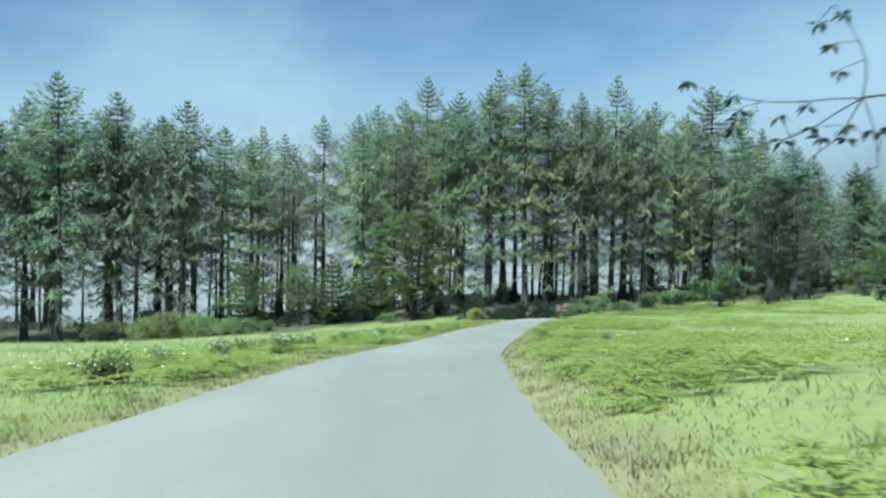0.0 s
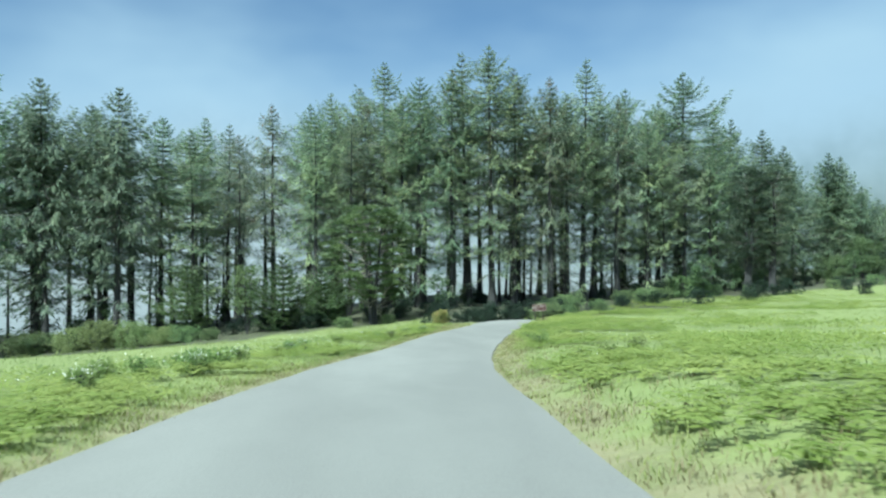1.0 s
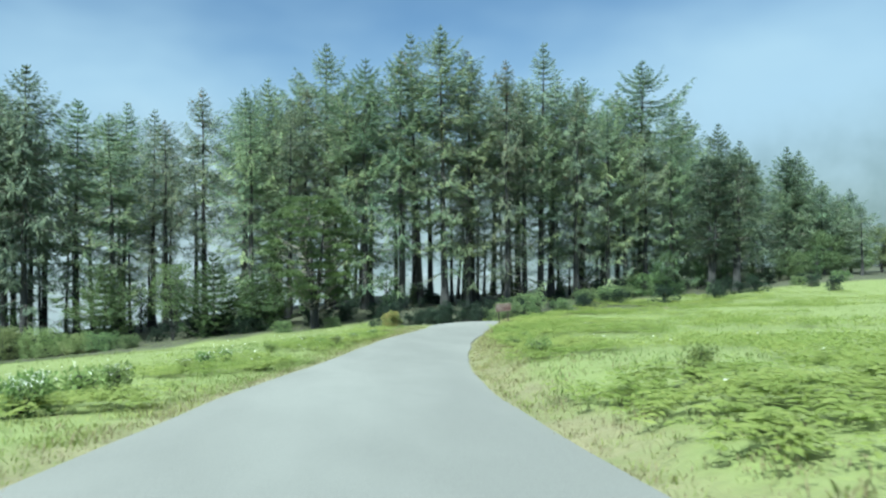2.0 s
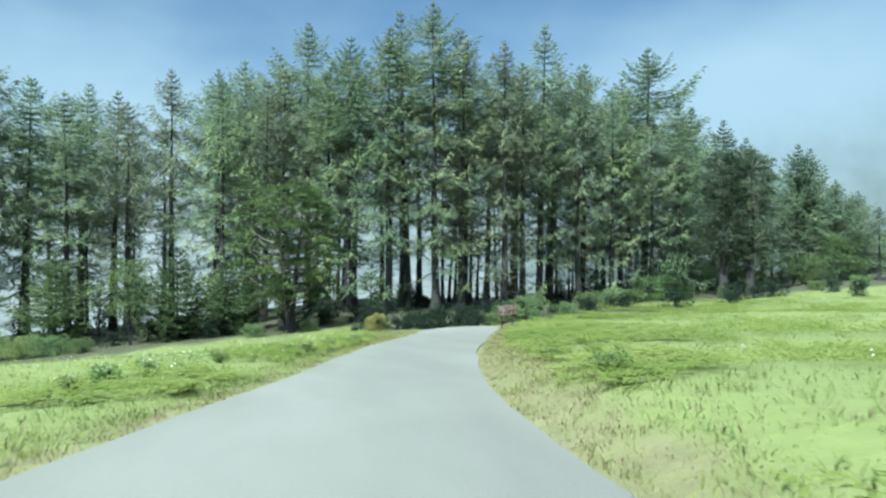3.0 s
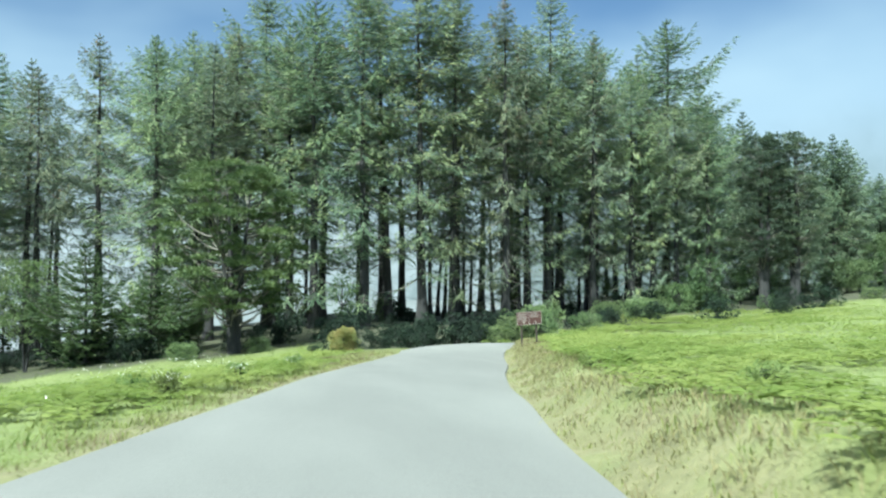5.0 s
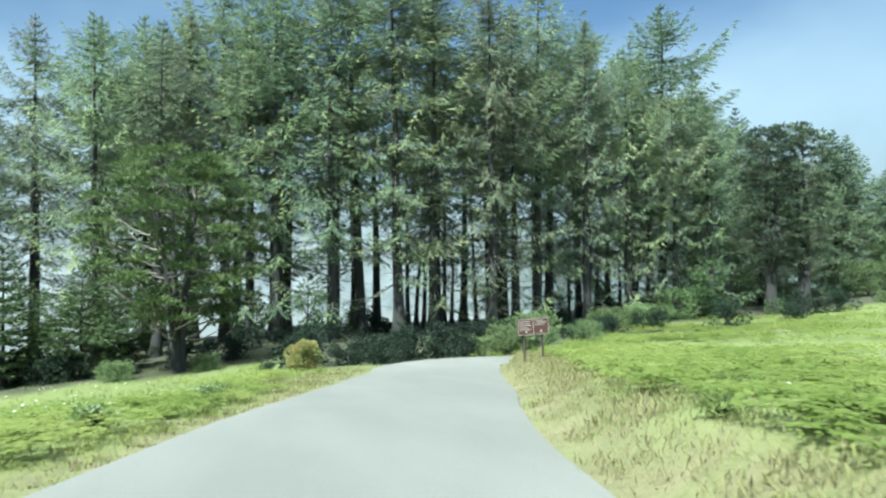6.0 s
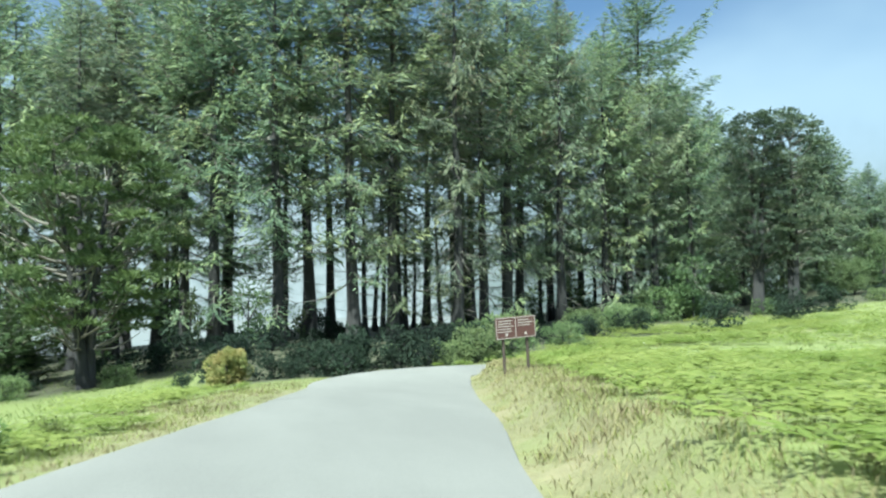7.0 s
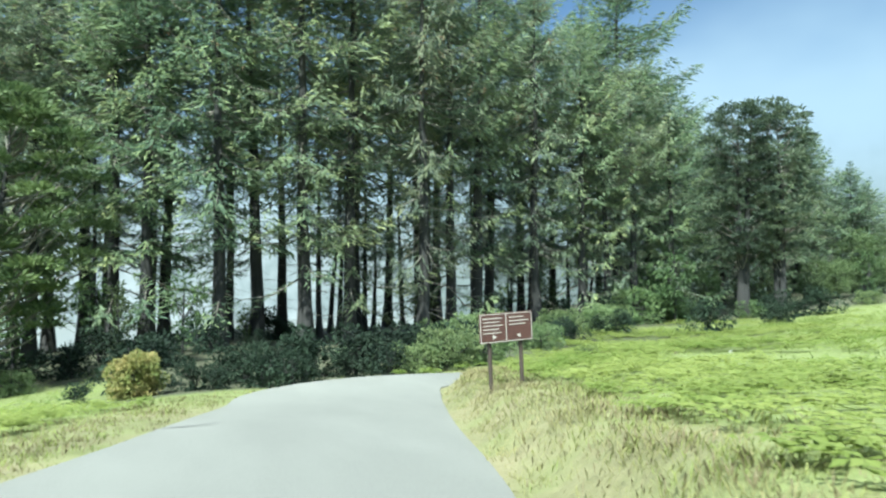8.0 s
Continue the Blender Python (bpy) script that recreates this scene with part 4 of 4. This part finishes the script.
def build_sign():
    """Brown board on two posts: two columns of white lines with an arrow under each. Faces -y."""
    root = tagged(new("park_sign"), "brown direction sign with white lines on two wooden posts", "sign")
    w, h, top = 1.34, 0.62, 1.53
    z = top - h / 2
    for x in (-0.40, 0.40):
        bm = bmesh.new()
        box(bm, x, 0.05, (top - 0.04) / 2 - 0.2, 0.066, 0.08, top + 0.36, 0.008)
        part("post", bm, POST_WOOD, root)
    bm = bmesh.new()
    box(bm, 0, -0.015, z, w, 0.035, h, 0.006)
    board = part("board", bm, SIGN_BROWN, root)
    bm = bmesh.new()
    for s in (-1, 1):
        box(bm, 0, -0.036, z + s * (h / 2 - 0.020), w - 0.02, 0.006, 0.012)
        box(bm, s * (w / 2 - 0.020), -0.036, z, 0.012, 0.006, h - 0.058)
    part("border", bm, SIGN_WHITE, board, "white border line")
    bm = bmesh.new()
    box(bm, -0.01, -0.036, z, 0.014, 0.006, h - 0.06)
    part("divider", bm, SIGN_WHITE, board)
    for cx, rows, aim in ((-0.335, (0.48, 0.43, 0.50, 0.41, 0.46), 1), (0.325, (0.38, 0.50, 0.42), -1)):
        for i, wide in enumerate(rows):
            bm = bmesh.new()
            box(bm, cx - 0.26 + wide / 2, -0.036, z + 0.205 - i * 0.076, wide, 0.006, 0.017)
            part("text_line", bm, SIGN_WHITE, board)
        bm = bmesh.new()
        box(bm, cx + 0.02 * aim, -0.036, z - 0.185, 0.08, 0.006, 0.026)
        x0 = cx + aim * -0.02
        a = [bm.verts.new((x0 + aim * dx, -0.039 - 0.001, z - 0.185 + dz)) for dx, dz in ((0.09, 0), (0.0, 0.045), (0.0, -0.045))]
        b = [bm.verts.new(v.co + Vector((0, 0.006, 0))) for v in a]
        bm.faces.new(a)
        bm.faces.new(b[::-1])
        for k in range(3):
            bm.faces.new((a[k], b[k], b[(k + 1) % 3], a[(k + 1) % 3]))
        part("arrow", bm, SIGN_WHITE, board)
    root.matrix_basis = pose(12.42, 79.0, float(land(12.42, 79.0)), 0, -2.6, 13)


build_sign()


# ---- overhanging twig by the start ----
def build_roadside_tree():
    """A broadleaf tree beside the road whose lowest twigs hang into the first view."""
    r = np.random.default_rng(51)
    root = tagged(new("roadside_tree"), "broadleaf tree beside the lane with thin hanging twigs", "tree")
    base = np.array([9.0, 9.5, float(land(9.0, 9.5)) - 0.1])
    t = np.linspace(0, 1, 6)[:, None]
    paths = [base + t * [0.3, 0.2, 7.0] + np.sin(t * 5) * [0.12, 0.1, 0]]
    radii = [np.linspace(0.16, 0.05, 6)]
    start, fork = base + np.array([0.1, 0.1, 3.2]), np.array([2.665, 5.0, 2.265])

    def twig(a, b, bow, thick, thin):
        p = a + (b - a) * t + np.sin(np.pi * t) * np.asarray(bow) + np.sin(t * 9) * [0, 0, 0.008]
        paths.append(p)
        radii.append(np.linspace(thick, thin, 6))
        return p

    twig(start, fork, (0, 0, 0.3), 0.03, 0.008)
    tips = []
    for reach, bow in (((-0.94, 0.1, 0.02), (0, 0, -0.03)), ((-0.36, 0.0, -0.42), (0.04, 0, -0.02)), ((-0.14, 0.1, 0.60), (0.10, 0, 0)), ((0.05, -0.1, -0.45), (0.03, 0, 0)), ((-0.62, 0.3, -0.30), (0, 0, -0.05))):
        p = twig(fork, fork + np.array(reach), bow, 0.0055, 0.003)
        for i in (2, 3, 4, 5):
            a = p[i]
            d = np.array([r.uniform(-0.22, 0.04), r.uniform(-0.15, 0.15), r.uniform(-0.10, 0.16)])
            twig(a, a + d, (0, 0, 0.02), 0.0035, 0.002)
            tips.append(a + d)
    v, q = tubes(paths, radii, 6)
    child("trunk", mesh_of("trunk", v, q, BARK, True), root)
    # whorls of long drooping leaves at the twig ends
    tips = np.asarray(tips)
    az = r.uniform(0, 2 * np.pi, (len(tips), 8))
    hang = np.stack([np.cos(az), np.sin(az), r.uniform(-1.3, 0.1, az.shape)], -1).reshape(-1, 3)
    high = base + [0, 0, 7.5] + unit(r.normal(0, 1, (2500, 3))) * r.uniform(0.8, 2.2, (2500, 1))
    fb, fw = np.concatenate([tips.repeat(8, 0), high]), np.concatenate([hang, r.normal(0, 1, high.shape)])
    k = len(fb)
    v, q = leaves(fb, fw, r.normal(0, 0.5, (k, 3)) + [0, 0, 1], r.uniform(0.06, 0.11, k), r.uniform(0.022, 0.036, k), 0.15)
    # borrows the shade-darkened leaf colour to stand dark against the sky
    child("crown", mesh_of("crown", v, q, SHADED_LEAF), root)


build_roadside_tree()


# ---- meadow: bracken, grass, dry verge, daisies ----
def scatter(r, count):
    """Places in the fields on either side, thicker beside the road."""
    x, y = r.uniform(-62, 78, count * 6), r.uniform(-6, 122, count * 6)
    far, _ = off_road(x, y)
    keep = (far > HALF + 0.15) & (y < 112 - 0.16 * np.abs(x - 12)) | ((x > 24) & (y < 121) & (far > HALF + 0.2))
    keep &= (y - 0.59 * x < 85.3) | (x < 2) | (x > 27)
    keep &= r.random(len(x)) < np.clip(11.0 / (far + 1.0), 0.16, 1)
    x, y, far = x[keep][:count], y[keep][:count], far[keep][:count]
    return x, y, far


def patchy(x, y):
    return 0.5 + 0.25 * np.sin(x * 0.55 + 1.7 * np.sin(y * 0.23)) + 0.25 * np.sin(y * 0.47 + 1.3 * np.sin(x * 0.31))


def fronds(x, y, r, per, length, lift, wide, seg_sag=0.16):
    """Clumps of arching blades: per blades at every place."""
    n = len(x)
    z = land(x, y)
    b = np.column_stack([x, y, z - 0.03]).repeat(per, 0)
    b[:, :2] += r.normal(0, 0.10, (n * per, 2))
    az = r.uniform(0, 2 * np.pi, n * per)
    way = np.column_stack([np.cos(az), np.sin(az), r.uniform(*lift, n * per)])
    lump = 0.55 + 0.8 * (0.5 + 0.5 * np.sin(x * 2.9 + 2 * np.sin(y * 1.1)) * np.sin(y * 2.6 + 2 * np.sin(x * 0.9)))
    ln = r.uniform(*length, n * per) * np.repeat(lump * r.uniform(0.75, 1.2, n), per)
    return leaves(b, way, np.column_stack([np.cos(az) * -0.3, np.sin(az) * -0.3, np.ones(n * per)]), ln, ln * r.uniform(*wide, n * per), seg_sag)


def fern_fronds(x, y, grown, r, per=3, pairs=5):
    """Bracken plants: arching fronds with pairs of leaflets that shorten towards the tip."""
    n = len(x) * per
    base = np.column_stack([x, y, land(x, y)]).repeat(per, 0)
    base[:, :2] += r.normal(0, 0.12, (n, 2))
    az = r.uniform(0, 2 * np.pi, n)
    out = np.column_stack([np.cos(az), np.sin(az), np.zeros(n)])
    side = np.column_stack([-np.sin(az), np.cos(az), np.zeros(n)])
    tall = (0.2 + 0.8 * grown.repeat(per)) * r.uniform(0.32, 0.55, n)
    long = r.uniform(0.30, 0.55, n)
    fb, fw, fl, fn = [], [], [], []
    for k in range(pairs):
        u = (k + 0.4) / pairs
        at = base + out * (long * u)[:, None]
        at[:, 2] += tall * (0.45 + 1.1 * u - 0.95 * u ** 2)
        for s in (-1, 1):
            fb.append(at)
            fw.append(side * s + out * 0.55 + np.column_stack([np.zeros(n), np.zeros(n), r.uniform(-0.25, 0.15, n)]))
            fl.append((0.05 + 0.17 * (1 - u) ** 0.8) * r.uniform(0.85, 1.15, n))
            fn.append(np.array([0, 0, 1.0]) + out * (u - 0.3) + r.normal(0, 0.15, (n, 3)))
    fl = np.concatenate(fl)
    return leaves(np.concatenate(fb), np.concatenate(fw), np.concatenate(fn), fl, fl * 0.40, 0.05)


def build_meadow():
    r = np.random.default_rng(61)
    x, y, far = scatter(r, 45000)
    p = patchy(x, y)
    dry = dryness(x, y, far)
    g = (dry < 0.35) & (far > HALF + 0.9)
    on_left = x < np.interp(y, LINE[:STRAIGHT, 1], LINE[:STRAIGHT, 0])
    fern = g & (p + 0.25 * step(y, 50, 62) * (far < HALF + 6) > 0.46) & (far + 3 * np.sin(y * 0.7 + x * 0.3) < np.where(on_left, 9, 24))
    cx, cy, cf = x[fern], y[fern], far[fern]
    # knolls of higher and lower growth
    grown = 0.25 + 0.95 * (0.5 + 0.5 * np.sin(cx * 1.3 + 2 * np.sin(cy * 0.7)) * np.sin(cy * 1.1 + 2 * np.sin(cx * 0.6))) ** 1.2
    near = (cf < HALF + 5) | ((cy > 55) & (cf < HALF + 10) & ~on_left[fern])
    v1, q1 = fern_fronds(cx[near], cy[near], grown[near], r)
    bx, by, bg, bf = cx[~near], cy[~near], grown[~near], cf[~near]
    n, per = len(bx), 11
    size = np.clip(0.5 + bf / 30, 0.7, 1.25).repeat(per)
    b = np.column_stack([bx, by, land(bx, by)]).repeat(per, 0)
    b[:, :2] += r.normal(0, 0.26, (n * per, 2)) * size[:, None]
    b[:, 2] += r.uniform(0.1, 0.42, n * per) * bg.repeat(per)
    az = r.uniform(0, 2 * np.pi, n * per)
    way = np.column_stack([np.cos(az), np.sin(az), r.uniform(-0.2, 0.45, n * per)])
    ln = r.uniform(0.11, 0.21, n * per) * size
    v, q = leaves(b, way, np.array([0, 0, 1.0]) + r.normal(0, 0.2, (n * per, 3)), ln, ln * r.uniform(0.35, 0.6, n * per))
    tagged(new("bracken", mesh_of("bracken", np.concatenate([v1, v]), np.concatenate([q1, q + len(v1)]), FERN)), "bright yellow-green bracken and weeds across the meadow", "ferns", kind="stuff")
    grass = g & ~fern
    v, q = fronds(x[grass], y[grass], r, 3, (0.10, 0.27), (0.5, 1.8), (0.08, 0.14), 0.1)
    tagged(new("meadow_grass", mesh_of("meadow_grass", v, q, GRASS)), "long green meadow grass going to seed", "grass", kind="stuff")
    # verge
    n = 28000
    k = r.integers(40, 172, n)
    side = r.choice([-1, 1], n)
    way = unit(np.gradient(LINE, axis=0))[k]
    d = HALF + 0.05 + r.exponential(0.9, n) + np.where(side > 0, r.uniform(0, 1.6, n) * step(LINE[k, 1], 62, 72), r.uniform(0, 1.8, n) * step(LINE[k, 1], 70, 79))
    vx = LINE[k, 0] + way[:, 1] * d * side + r.uniform(-0.5, 0.5, n)
    vy = LINE[k, 1] - way[:, 0] * d * side + r.uniform(-0.5, 0.5, n)
    far2, _ = off_road(vx, vy)
    ok = (far2 > HALF + 0.08) & (vy < 108) & ((vy - 0.59 * vx < 84.9) | (vx < 2) | (r.random(n) < 0.08))
    vx, vy, far2 = vx[ok], vy[ok], far2[ok]
    # the left-hand verge stays green but for its very edge
    lush = (vx < np.interp(vy, LINE[:STRAIGHT, 1], LINE[:STRAIGHT, 0])) & (vy < 72) & (far2 > HALF + 0.45)
    low = r.random(len(vx)) < (0.38 + 0.5 * patchy(vx * 2.1, vy * 1.9)) * np.where(lush, 0.3, 1)
    v, q = fronds(vx[low], vy[low], r, 5, (0.07, 0.16), (0.9, 2.6), (0.08, 0.14), 0.1)
    tagged(new("dry_grass", mesh_of("dry_grass", v, q, STRAW)), "short straw-coloured grass along the road's edge", "grass", kind="stuff")
    v, q = fronds(vx[~low], vy[~low], r, 5, (0.07, 0.17), (0.9, 2.6), (0.08, 0.14), 0.1)
    tagged(new("verge_grass", mesh_of("verge_grass", v, q, GRASS)), "short green grass along the road's edge", "grass", kind="stuff")
    # ranker growth on the right-hand bank, up to the sign
    n = 6000
    k = r.integers(96, 152, n)
    way = unit(np.gradient(LINE, axis=0))[k]
    d = HALF + 0.12 + r.exponential(0.7, n)
    tx, ty = LINE[k, 0] + way[:, 1] * d + r.uniform(-0.5, 0.5, n), LINE[k, 1] - way[:, 0] * d + r.uniform(-0.5, 0.5, n)
    far3, _ = off_road(tx, ty)
    ok = (far3 > HALF + 0.15) & (ty - 0.59 * tx < 83.5)
    v, q = fronds(tx[ok], ty[ok], r, 4, (0.10, 0.20), (0.5, 1.6), (0.06, 0.10), 0.1)
    tagged(new("bank_grass", mesh_of("bank_grass", v, q, BANK)), "half-dry grass on the bank beside the road", "grass", kind="stuff")
    # daisies along the verges
    fl = (far > HALF + 1.0) & (far < HALF + 9) & (patchy(x * 1.7 + 5, y * 1.3) > 0.70) & (y < 74) & (on_left | (r.random(len(x)) < 0.08))
    fx, fy = x[fl][:260], y[fl][:260]
    c = np.column_stack([fx, fy, land(fx, fy) + r.uniform(0.35, 0.7, len(fx))]).repeat(3, 0)
    v, q = leaves(c, r.normal(0, 1, c.shape) * [1, 1, 0.3], r.normal(0, 0.3, c.shape) + [0, 0, 1], r.uniform(0.028, 0.05, len(c)), np.full(len(c), 0.03))
    tagged(new("daisies", mesh_of("daisies", v, q, PETAL)), "scattered small white daisies in the grass", "flowers", kind="stuff")


build_meadow()
